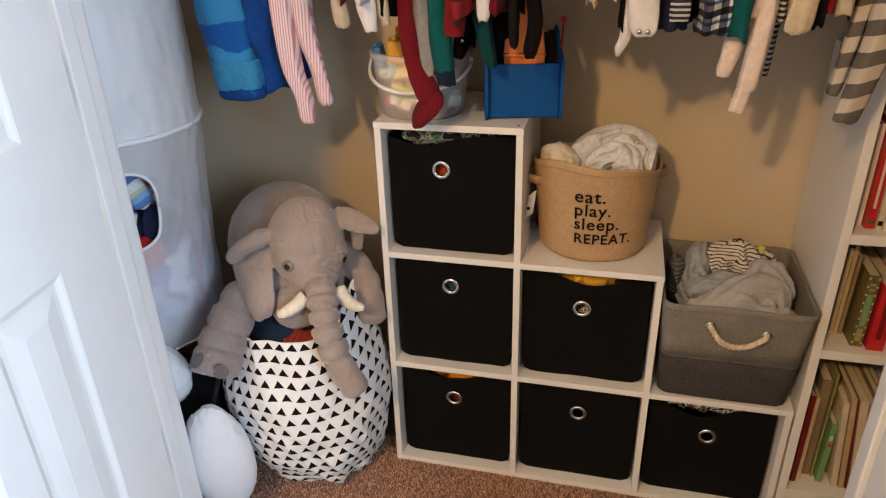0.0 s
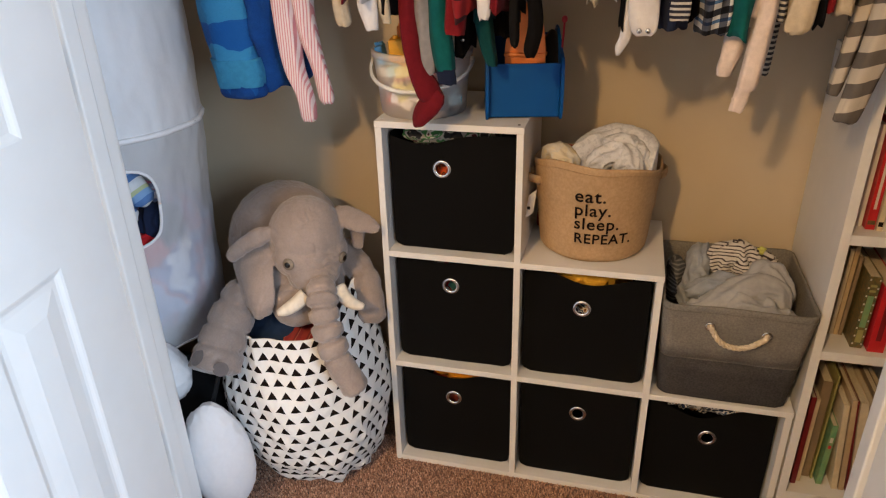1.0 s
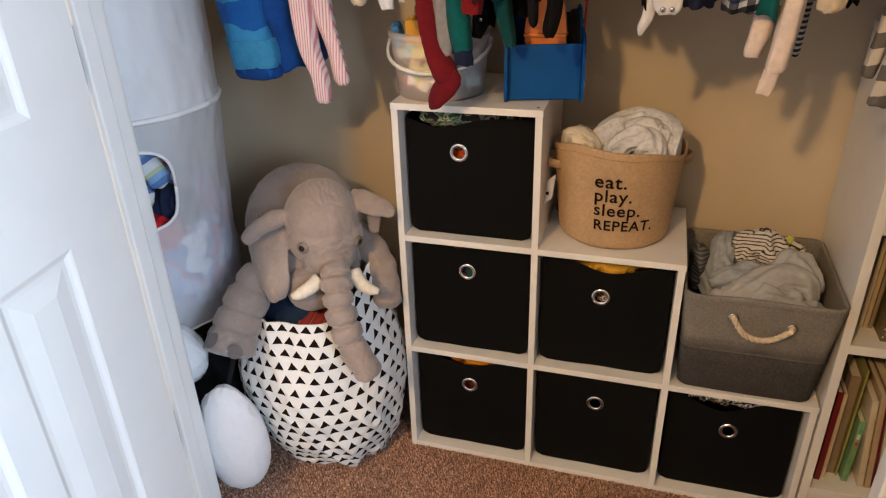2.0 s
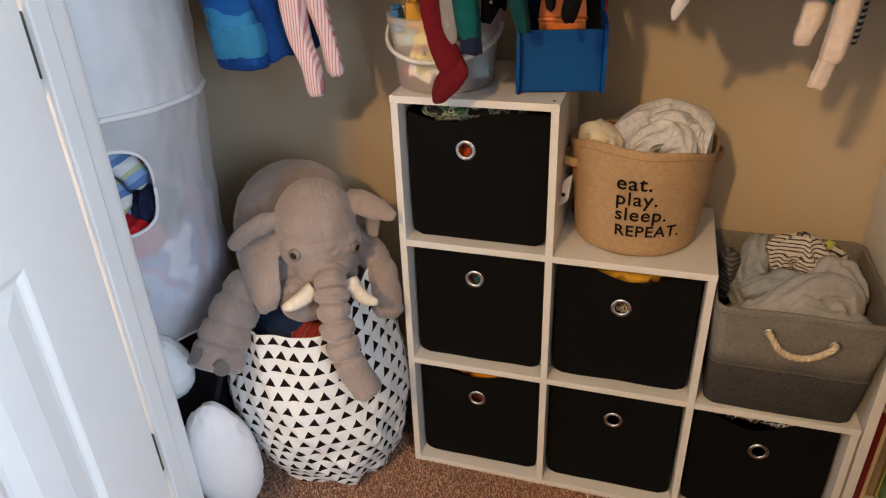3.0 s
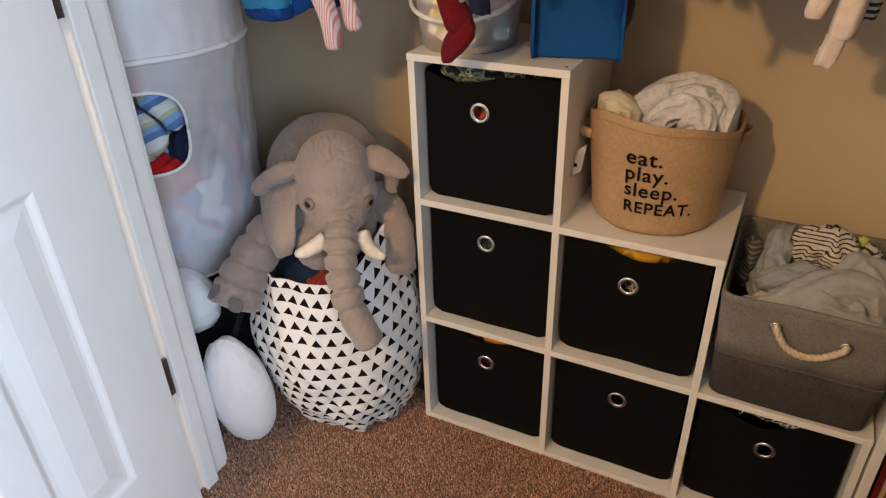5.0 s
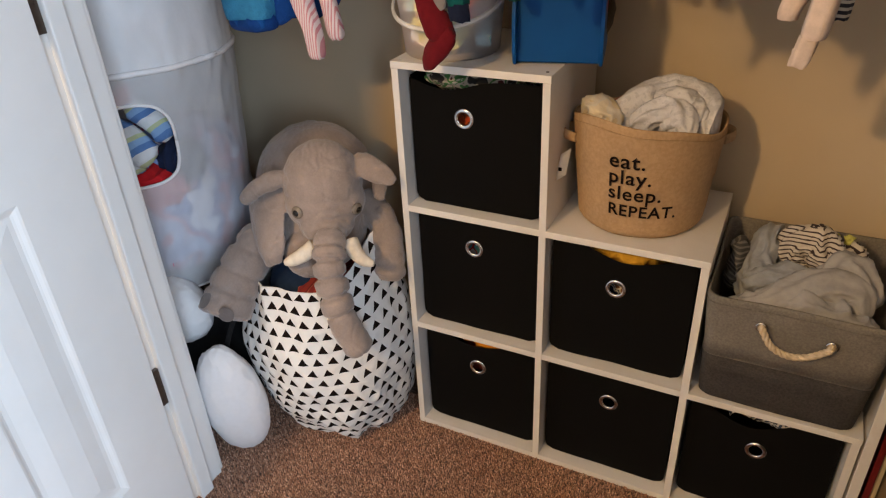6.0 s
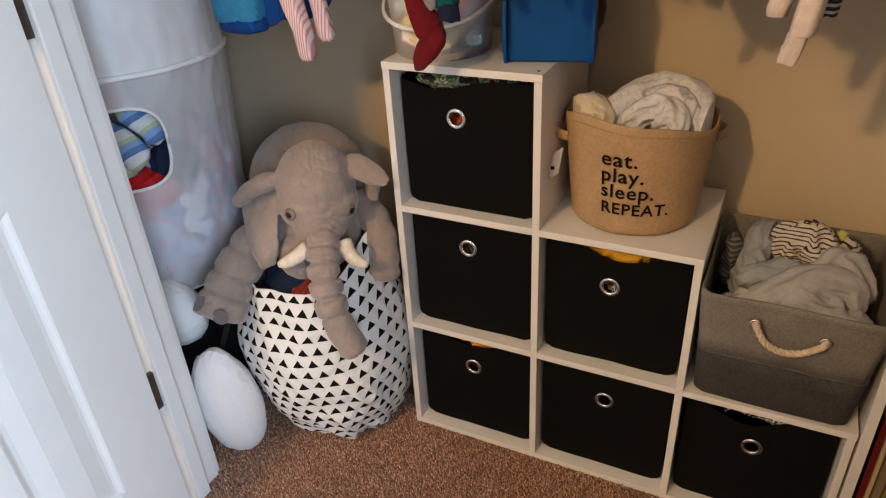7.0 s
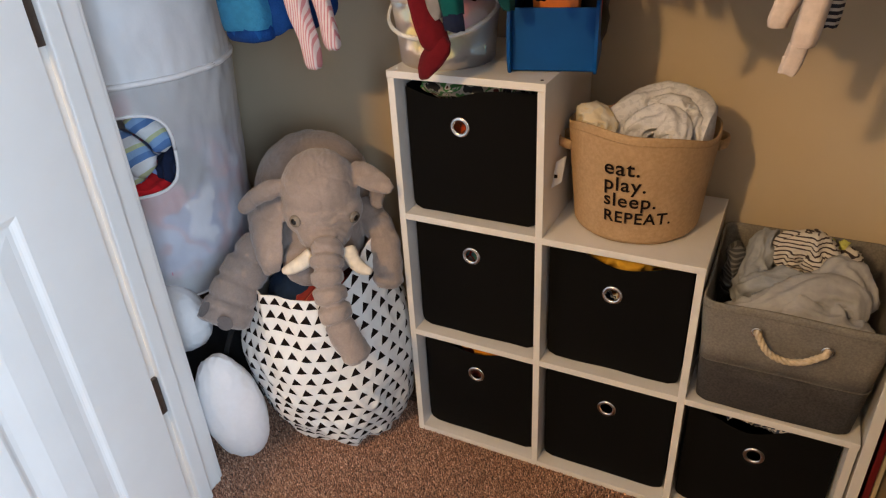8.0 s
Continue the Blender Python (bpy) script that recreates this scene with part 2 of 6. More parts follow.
def pile_material():
    """Twisted yarn tufts, each its own shade from dark brown to sandy."""
    m = mat("carpet_pile", (0.30, 0.18, 0.12), rough=0.98, sheen=0.2, spec=0.1, coarse=4, coarse_amount=0.12)
    n, l = m.node_tree.nodes, m.node_tree.links
    g = n.new("ShaderNodeNewGeometry")
    r = n.new("ShaderNodeValToRGB")
    e = r.color_ramp.elements
    e[0].position, e[0].color = 0.0, (0.19, 0.088, 0.057, 1)
    e[1].position, e[1].color = 1.0, (0.86, 0.60, 0.44, 1)
    for p, c in ((0.22, (0.34, 0.172, 0.112, 1)), (0.60, (0.50, 0.275, 0.180, 1)), (0.86, (0.63, 0.38, 0.262, 1))):
        e.new(p).color = c
    l.new(g.outputs["Random Per Island"], r.inputs[0])
    l.new(r.outputs[0], n[m["out"]].inputs[0])
    return m


def carpet_pile():
    """Leaning tufts over the open carpet before the furniture."""
    rg = np.random.default_rng(5)
    step = 0.0038
    xs, ys = np.meshgrid(np.arange(-0.50, 0.92, step), np.arange(-0.64, 0.08, step))
    c = np.stack([xs.ravel(), ys.ravel()], 1)
    c += rg.uniform(-0.0019, 0.0019, c.shape)
    k = len(c)
    h = rg.uniform(0.003, 0.0058, k)
    rad = rg.uniform(0.0017, 0.0027, k)
    lean = rg.normal(0, 0.0014, (k, 2))
    a0 = rg.uniform(0, 6.28, k)
    v = np.zeros((k, 7, 3))
    for q in range(3):
        a = a0 + q * 2.094
        v[:, q, 0], v[:, q, 1], v[:, q, 2] = c[:, 0] + rad * np.cos(a), c[:, 1] + rad * np.sin(a), -0.006
        a = a + 0.9
        v[:, 3 + q, 0] = c[:, 0] + 0.8 * lean[:, 0] + 0.8 * rad * np.cos(a)
        v[:, 3 + q, 1] = c[:, 1] + 0.8 * lean[:, 1] + 0.8 * rad * np.sin(a)
        v[:, 3 + q, 2] = 0.7 * h - 0.001
    v[:, 6, :2], v[:, 6, 2] = c + 1.2 * lean, h
    one = np.array([(0, 1, 4), (0, 4, 3), (1, 2, 5), (1, 5, 4), (2, 0, 3), (2, 3, 5), (3, 4, 6), (4, 5, 6), (5, 3, 6)])
    f = (one[None] + 7 * np.arange(k)[:, None, None]).reshape(-1, 3)
    me = bpy.data.meshes.new("carpet_pile")
    me.from_pydata(v.reshape(-1, 3).tolist(), [], f.tolist())
    me.polygons.foreach_set("use_smooth", [True] * len(f))
    me.materials.append(pile_material())
    tagged(new("carpet_pile", me), "brown and sandy twisted carpet tufts", "carpet", kind="stuff")


carpet_pile()
structure("wall_back", -1.1, 1.6, BACK, BACK + 0.1, -0.02, TOP, M_WALL, "tan painted back wall of the closet")
structure("wall_left", -1.2, -1.1, FRONT - 0.12, BACK + 0.1, -0.02, TOP, M_WALL, "tan painted side wall of the closet")
structure("wall_right", 1.6, 1.7, FRONT - 0.12, BACK + 0.1, -0.02, TOP, M_WALL, "tan painted end wall of the closet")
structure("wall_front_a", ROOM_L, JAMB_L - 0.02, WALL_F + 0.004, FRONT - 0.004, -0.02, TOP, M_WALL, "tan painted wall beside the closet opening")
structure("wall_front_b", JAMB_R + 0.02, ROOM_R, WALL_F + 0.004, FRONT - 0.004, -0.02, TOP, M_WALL, "tan painted wall beside the closet opening")
structure("wall_header", JAMB_L - 0.02, JAMB_R + 0.02, WALL_F + 0.004, FRONT - 0.004, 2.07, TOP, M_WALL, "tan painted wall above the closet opening")
# out of view; their cool tone stands in for cooler fill light
structure("wall_room_left", ROOM_L - 0.1, ROOM_L, ROOM_B, FRONT, -0.02, TOP, M_ROOM_BOUNCE, "unseen wall of the room, toned grey-blue to bounce cool fill")
structure("wall_room_back", ROOM_L - 0.1, ROOM_R + 0.1, ROOM_B - 0.1, ROOM_B, -0.02, TOP, M_ROOM_BOUNCE, "unseen wall of the room, toned grey-blue to bounce cool fill")
structure("ceiling", ROOM_L - 0.1, ROOM_R + 0.1, ROOM_B - 0.1, BACK + 0.1, TOP, TOP + 0.1, M_CEIL, "white painted ceiling", "ceiling")


def window_wall():
    y0, y1, z0, z1 = -3.12, -1.42, 0.85, 2.2
    bm = bmesh.new()
    for a in ((ROOM_B, y0, -0.02, TOP), (y1, FRONT, -0.02, TOP), (y0, y1, -0.02, z0), (y0, y1, z1, TOP)):
        box(bm, ROOM_R, ROOM_R + 0.12, *a)
    tagged(part("wall_room_window", bm, M_ROOM_BOUNCE, smooth=False), "unseen room wall with a window opening, toned grey-blue for cool fill", "wall", kind="structure")


window_wall()


def jamb(name, x0, x1, s):
    """Painted opening lining with its stop and the casings on both sides; s: the side to which it faces."""
    t = thing(name, "white painted wooden lining of the closet opening", "door frame", kind="structure")
    slab("jamb_board", x0, x1, WALL_F, FRONT, 0, 2.07, M_TRIM, t, 0.002)
    e = x1 if s > 0 else x0
    bm = bmesh.new()
    box(bm, min(e, e + s * 0.018), max(e, e + s * 0.018), -0.419, -0.385, 0, 2.06, 0.003)
    part("door_stop", bm, M_TRIM, t, smooth=False)
    f = x0 if s > 0 else x1
    for y0, y1 in ((WALL_F - 0.012, WALL_F), (FRONT, FRONT + 0.012)):
        a = e - s * 0.006
        b = f - s * 0.052
        slab("casing", min(a, b), max(a, b), y0, y1, 0, 2.1, M_TRIM, t, 0.004)
    return t


jamb("jamb_left", JAMB_L - 0.02, JAMB_L, 1)
jamb("jamb_right", JAMB_R, JAMB_R + 0.02, -1)


def panel_door(name, label):
    """A six-panel leaf, hinged at x = 0; it spans 0..0.61 in x and its seen face is -y."""
    W, Hh, T = 0.61, 2.03, 0.035
    d = thing(name, label, "door", kind="structure")
    xs = [0.0, 0.130, 0.285, 0.345, 0.500, W]
    zs = [0.012, 0.240, 0.838, 1.035, 1.60, 1.70, 1.915, Hh]
    bm = bmesh.new()

    def v(x, y, z):
        return bm.verts.new((x, y, z))

    def quad(x0, x1, z0, z1, y):
        bm.faces.new((v(x0, y, z0), v(x1, y, z0), v(x1, y, z1), v(x0, y, z1)))

    for side in (0, 1):
        y = 0 if side == 0 else T
        sgn = 1 if side == 0 else -1
        for i in range(5):
            for j in range(7):
                x0, x1, z0, z1 = xs[i], xs[i + 1], zs[j], zs[j + 1]
                if i in (1, 3) and j in (1, 3, 5):
                    # ovolo step, flat groove, long bevel, raised field
                    rings = [(0, 0), (0.004, 0.0015), (0.009, 0.0045), (0.013, 0.006), (0.021, 0.006), (0.050, 0.0015), (0.053, 0.001)]
                    prev = None
                    for inset, dep in rings:
                        q = [v(x0 + inset, y + sgn * dep, z0 + inset), v(x1 - inset, y + sgn * dep, z0 + inset), v(x1 - inset, y + sgn * dep, z1 - inset), v(x0 + inset, y + sgn * dep, z1 - inset)]
                        if prev:
                            for k in range(4):
                                bm.faces.new((prev[k], prev[(k + 1) % 4], q[(k + 1) % 4], q[k]))
                        prev = q
                    bm.faces.new(prev)
                else:
                    quad(x0, x1, z0, z1, y)
    for x in (0, W):
        bm.faces.new((v(x, 0, zs[0]), v(x, T, zs[0]), v(x, T, Hh), v(x, 0, Hh)))
    for z in (zs[0], Hh):
        bm.faces.new((v(0, 0, z), v(W, 0, z), v(W, T, z), v(0, T, z)))
    bmesh.ops.remove_doubles(bm, verts=bm.verts, dist=0.0002)
    part("door_leaf", bm, M_TRIM, d, smooth=False)
    return d


def hinge(parent, x, y, z, s):
    """A dark leaf with rounded corners and screws, let into the jamb; s: the way it faces along x."""
    bm = bmesh.new()
    box(bm, min(x, x + s * 0.009), max(x, x + s * 0.009), y - 0.016, y + 0.0145, z - 0.045, z + 0.045, 0.0009)
    h = part("hinge", bm, M_BRONZE, parent, "dark bronze hinge leaf", smooth=False)
    for k in (-0.03, 0.0, 0.03):
        bm = bmesh.new()
        bmesh.ops.create_cone(bm, cap_ends=True, segments=12, radius1=0.0035, radius2=0.003, depth=0.0016, matrix=pose(x + s * 0.0094, y + 0.004 + (0.006 if k == 0 else 0), z + k, 0, 90, 0))
        part("screw", bm, M_BRONZE, h, "", smooth=False)
    bm = bmesh.new()
    tube(bm, [(x + s * 0.001, y - 0.020, z - 0.045), (x + s * 0.001, y - 0.020, z + 0.045)], 0.006, 12)
    part("knuckle", bm, M_BRONZE, h)


d1 = panel_door("door_1", "white painted panelled closet door standing open")
d1.matrix_world = pose(-0.3407, -0.4643, 0, 0, 0, -83)
jl = bpy.data.objects["jamb_left"]
for z in (0.338, 1.085, 1.83):
    hinge(jl, JAMB_L, -0.4355, z, 1)
d2 = panel_door("door_2", "white painted panelled closet door standing open")
d2.matrix_world = pose(0.890, -0.4515, 0, 0, 0, -90)

# ---- stepped cube organizer ----
P, B, DEP = 0.30, 0.0145, 0.295


def organizer():
    t = thing("cube_organizer", "white laminate stepped cube organizer with six cubbies, standing on carpet", "shelving")
    for k, (top, name) in enumerate(((3, "side_panel"), (3, "divider"), (2, "divider"), (1, "side_panel"))):
        slab(name, k * P, k * P + B, 0.0, DEP, 0.0, top * P, M_LAM, t, 0.0008)
    for lvl, cols in ((0, 3), (1, 3), (2, 2), (3, 1)):
        for c in range(cols):
            exposed = (lvl, c) in ((3, 0), (2, 1), (1, 2))
            x0, x1 = c * P + B, (c + 1) * P
            if exposed:
                x0, x1 = (0 if c == 0 else x0), (c + 1) * P + B
                slab("top_board", x0 - (0.001 if c == 0 else 0), x1 + 0.001, -0.0012, DEP, lvl * P + 0.0004, lvl * P + B, M_LAM, t, 0.001)
            else:
                slab("shelf", x0, x1, 0.0004, DEP, lvl * P, lvl * P + B, M_LAM, t, 0.0006)
    for c, top in ((0, 3), (1, 2), (2, 1)):
        slab("back_panel", c * P + B, (c + 1) * P, DEP - 0.006, DEP - 0.002, B, top * P, M_LAM, t, 0)
    # small dowel caps on the highest board
    for x, y in ((0.012, 0.018), (0.302, 0.018)):
        bm = bmesh.new()
        bmesh.ops.create_cone(bm, cap_ends=True, segments=14, radius1=0.003, radius2=0.0026, depth=0.0012, matrix=pose(x, y, 3 * P + B + 0.0006))
        part("dowel_cap", bm, M_HPLAST if x < 0.1 else M_BRONZE, t)


organizer()


def ring(bm, c, R, r, seg=40, sub=10):
    """A torus about the y axis."""
    rows = []
    for i in range(seg):
        a = 2 * math.pi * i / seg
        rows.append([bm.verts.new((c[0] + (R + r * math.cos(b)) * math.cos(a), c[1] - 0.7 * r * math.sin(b), c[2] + (R + r * math.cos(b)) * math.sin(a))) for b in [2 * math.pi * k / sub for k in range(sub)]])
    for i in range(seg):
        p, q = rows[i], rows[(i + 1) % seg]
        for k in range(sub):
            bm.faces.new((p[k], p[(k + 1) % sub], q[(k + 1) % sub], q[k]))


def storage_bin(x0, z0, gx, gz, dip, sag_c, seed, label):
    """Black cloth cube with rounded lower corners, a metal eyelet with a real hole and a dipped front rim."""
    t = thing("storage_bin", label, "storage bin", group="black cloth bins in the organizer", at=(x0 + 0.143, 0.15, z0))
    W, Hh, R = 0.2735, 0.272, 0.020
    yf, yb = 0.031, 0.280
    xl = x0 + 0.006
    bm = bmesh.new()
    hole, rim_r = (gx, gz), 0.0135

    def edge_top(u):
        return Hh - dip * math.exp(-((u - sag_c) / 0.27) ** 2) - 0.004 * (noise.noise(Vector((u * 4, seed * 7.1, 0))) + 0.5)

    def outline(u, v):
        z = v * edge_top(u)
        x = u * W
        if z < R:
            ins = R - math.sqrt(max(R * R - (R - z) ** 2, 0))
            x = ins + u * (W - 2 * ins)
        bulge = -0.006 * math.sin(math.pi * u) * math.sin(math.pi * min(v, 1)) + 0.0022 * noise.noise(Vector((u * 3, v * 3, seed * 3.0)))
        return Vector((xl + x, yf + bulge, z0 + z + 0.001))

    # front as a plane of quads, with a round opening cut where the eyelet sits
    nu, nv = 40, 40
    pts = {}
    for i in range(nu + 1):
        for j in range(nv + 1):
            pts[i, j] = outline(i / nu, j / nv)
    cutr = 0.017
    keep = {}

    def vert(i, j):
        if (i, j) not in keep:
            keep[i, j] = bm.verts.new(pts[i, j])
        return keep[i, j]

    for i in range(nu):
        for j in range(nv):
            c = (pts[i, j] + pts[i + 1, j + 1]) / 2
            if (c.x - gx) ** 2 + (c.z - gz) ** 2 > (cutr - 0.002) ** 2:
                bm.faces.new((vert(i, j), vert(i + 1, j), vert(i + 1, j + 1), vert(i, j + 1)))
    def put(o):
        o.matrix_parent_inverse = t.matrix_basis.inverted()

    put(part("front_panel", bm, M_BLACK, t))
    for x in (xl + 0.0005, xl + W - 0.0015):
        put(slab("side_wall", x, x + 0.001, yf + 0.003, yb, z0 + R, z0 + Hh - 0.006, M_BLACK, t, 0))
    put(slab("back_wall", xl, xl + W, yb, yb + 0.001, z0 + 0.003, z0 + Hh, M_BLACK, t, 0))
    put(slab("base", xl + R, xl + W - R, yf + 0.003, yb, z0 + 0.001, z0 + 0.003, M_BLACK, t, 0))
    bm = bmesh.new()
    yy = yf - 0.006 * math.sin(math.pi * (gx - xl) / W) * math.sin(math.pi * (gz - z0) / Hh) - 0.0008
    ring(bm, (gx, yy, gz), 0.0165, 0.0042)
    g = part("grommet", bm, M_CHROME, t, "polished metal eyelet")
    g.matrix_parent_inverse = t.matrix_basis.inverted()
    return t


BLK = "black cloth storage bin with a metal eyelet, in a white cubby"
storage_bin(0.0145, 0.6145, 0.137, 0.808, 0.025, 0.28, 1, "black cloth storage bin filled with patterned cloth, highest cubby")
storage_bin(0.0145, 0.3145, 0.151, 0.525, 0.003, 0.5, 2, BLK)
storage_bin(0.3145, 0.3145, 0.451, 0.502, 0.026, 0.55, 3, "black cloth storage bin with a yellow cloth peeking out")
storage_bin(0.0145, 0.0145, 0.153, 0.206, 0.025, 0.45, 4, "black cloth storage bin with an orange cloth peeking out")
storage_bin(0.3145, 0.0145, 0.459, 0.211, 0.003, 0.5, 5, BLK)
storage_bin(0.6145, 0.0145, 0.755, 0.195, 0.042, 0.40, 6, "black cloth storage bin filled with patterned clothes, lowest cubby")


def roll(bm, pts, r, seed, n=70, seg=56, flat=0.8, within=None):
    """Bunched cloth: a bent roll whose pleats run along it and wander."""
    path = [Vector(p) for p in spline(pts, n)]
    side, rows = None, []
    for i, p in enumerate(path):
        s = i / n
        tng = (path[min(i + 1, n)] - path[max(i - 1, 0)]).normalized()
        side = tng.orthogonal().normalized() if side is None else (side - tng * side.dot(tng)).normalized()
        up = tng.cross(side)
        end = math.sqrt(max(1 - abs(2 * s - 1) ** 5, 0.03))
        size = r * end * (1 + 0.30 * noise.noise(Vector((s * 3.1, seed, 1))))
        row = []
        for k in range(seg):
            a = 2 * math.pi * k / seg + 1.2 * s
            c, d = math.cos(a), math.sin(a)
            q = Vector((c * 1.2 + seed, d * 1.2, s * 3.6 + seed * 0.7))
            big = 1 - 2.3 * abs(noise.noise(q + 0.5 * noise.noise_vector(q * 0.8)))
            thin = 1 - 2.5 * abs(noise.noise(Vector((c * 3.8, d * 3.8 + seed, s * 4.5))))
            h = 1 + 0.42 * max(big, -0.5) + 0.10 * max(thin, 0) ** 2
            w = p + size * h * (c * side + flat * d * up)
            if within:
                o = Vector((w.x - within[0], w.y - within[1], 0))
                if o.length > within[2]:
                    w -= o * (1 - within[2] / o.length)
            row.append(bm.verts.new(w))
        rows.append(row)
    for p, q in zip(rows, rows[1:]):
        for k in range(seg):
            bm.faces.new((p[k], p[(k + 1) % seg], q[(k + 1) % seg], q[k]))
    bm.faces.new(rows[0])
    bm.faces.new(rows[-1])
    return bm


def bundle(name, rolls, lumps, material, label, category="clothes", within=None):
    """One crumpled cloth: its visible rolls over a plain core."""
    t = thing(name, label, category)
    for k, (pts, r) in enumerate(rolls):
        part("cloth_fold", roll(bmesh.new(), pts, r, k * 3.3 + len(label) * 0.37, within=within), material, t)
    for c, sz, seed in lumps:
        part("cloth_core", heap(bmesh.new(), c, sz, seed, 0.2, 9, 64, 40, within), material, t)
    return t


def heap_thing(name, lumps, material, label, category="clothes", folds=0.25, freq=9.0, u=56, v=36, within=None):
    """A pile of cloth in one mesh: lumps of (centre, size, seed)."""
    if len(lumps) == 1:
        c, s, seed = lumps[0]
        return tagged(part(name, heap(bmesh.new(), c, s, seed, folds, freq, u, v, within), material), label, category)
    t = thing(name, label, category)
    for c, s, seed in lumps:
        part("cloth_fold", heap(bmesh.new(), c, s, seed, folds, freq, u, v, within), material, t)
    return t


def camo(name, cols, scale=60):
    m = cloth(name, cols[0])
    n, l = m.node_tree.nodes, m.node_tree.links
    tc = n.new("ShaderNodeTexCoord")
    nz = n.new("ShaderNodeTexNoise")
    nz.inputs["Scale"].default_value = scale
    nz.inputs["Detail"].default_value = 1
    l.new(tc.outputs["Object"], nz.inputs["Vector"])
    r = n.new("ShaderNodeValToRGB")
    r.color_ramp.interpolation = "CONSTANT"
    e = r.color_ramp.elements
    e[0].position, e[0].color = 0.0, (*cols[0], 1)
    e[1].position, e[1].color = 0.42, (*cols[1], 1)
    for k, c in enumerate(cols[2:]):
        x = e.new(0.5 + 0.07 * k)
        x.color = (*c, 1)
    l.new(nz.outputs["Fac"], r.inputs[0])
    l.new(r.outputs[0], n[m["out"]].inputs[0])
    return m


M_CAMO = camo("patterned_green_cloth", ((0.02, 0.02, 0.02), (0.30, 0.29, 0.25), (0.05, 0.16, 0.05), (0.45, 0.43, 0.38), (0.08, 0.02, 0.02)), 45)
M_NAVYP = camo("patterned_navy_cloth", ((0.01, 0.02, 0.05), (0.62, 0.60, 0.57), (0.05, 0.08, 0.14), (0.66, 0.64, 0.6), (0.25, 0.12, 0.06)), 60)
M_YCLOTH = cloth("mustard_cloth", (0.62, 0.33, 0.03))
M_OCLOTH = cloth("orange_cloth", (0.60, 0.22, 0.01))
heap_thing("folded_cloth", [((0.105, 0.060, 0.870), (0.070, 0.020, 0.020), 3), ((0.205, 0.060, 0.867), (0.055, 0.020, 0.020), 4), ((0.14, 0.16, 0.83), (0.10, 0.09, 0.043), 9)], M_CAMO, "patterned green and white cloth in a black bin")
heap_thing("folded_cloth", [((0.465, 0.060, 0.566), (0.068, 0.020, 0.020), 5), ((0.46, 0.17, 0.53), (0.10, 0.09, 0.043), 10)], M_YCLOTH, "mustard yellow cloth showing over a bin's rim")
heap_thing("folded_cloth", [((0.150, 0.058, 0.268), (0.055, 0.019, 0.017), 6), ((0.165, 0.16, 0.235), (0.085, 0.09, 0.044), 12)], M_OCLOTH, "orange cloth showing over a bin's rim")
heap_thing("folded_cloth", [((0.70, 0.056, 0.272), (0.050, 0.020, 0.018), 7), ((0.785, 0.056, 0.271), (0.048, 0.020, 0.018), 8), ((0.75, 0.165, 0.235), (0.09, 0.09, 0.042), 13)], M_NAVYP, "navy and white patterned clothes in a black bin")
M_REDOR = camo("orange_red_cloth", ((0.55, 0.07, 0.02), (0.7, 0.12, 0.02), (0.02, 0.02, 0.02), (0.6, 0.1, 0.03)), 90)
for x, y, z, m, lab in ((0.137, 0.10, 0.790, M_REDOR, "orange and red cloth inside a black bin"), (0.151, 0.10, 0.50, camo("teal_red_cloth", ((0.03, 0.12, 0.13), (0.05, 0.16, 0.17), (0.3, 0.02, 0.02), (0.4, 0.4, 0.38)), 40), "teal and red cloth inside a black bin"),
                        (0.455, 0.09, 0.46, M_NAVYP, "dark patterned cloth inside a black bin"), (0.153, 0.10, 0.185, cloth("brick_cloth", (0.30, 0.05, 0.03)), "brick red cloth inside a black bin")):
    heap_thing("folded_cloth", [((x, y + 0.04, z), (0.09, 0.085, 0.05), 11 + x * 9)], m, lab, u=32, v=20)

# ---- tan word basket ----


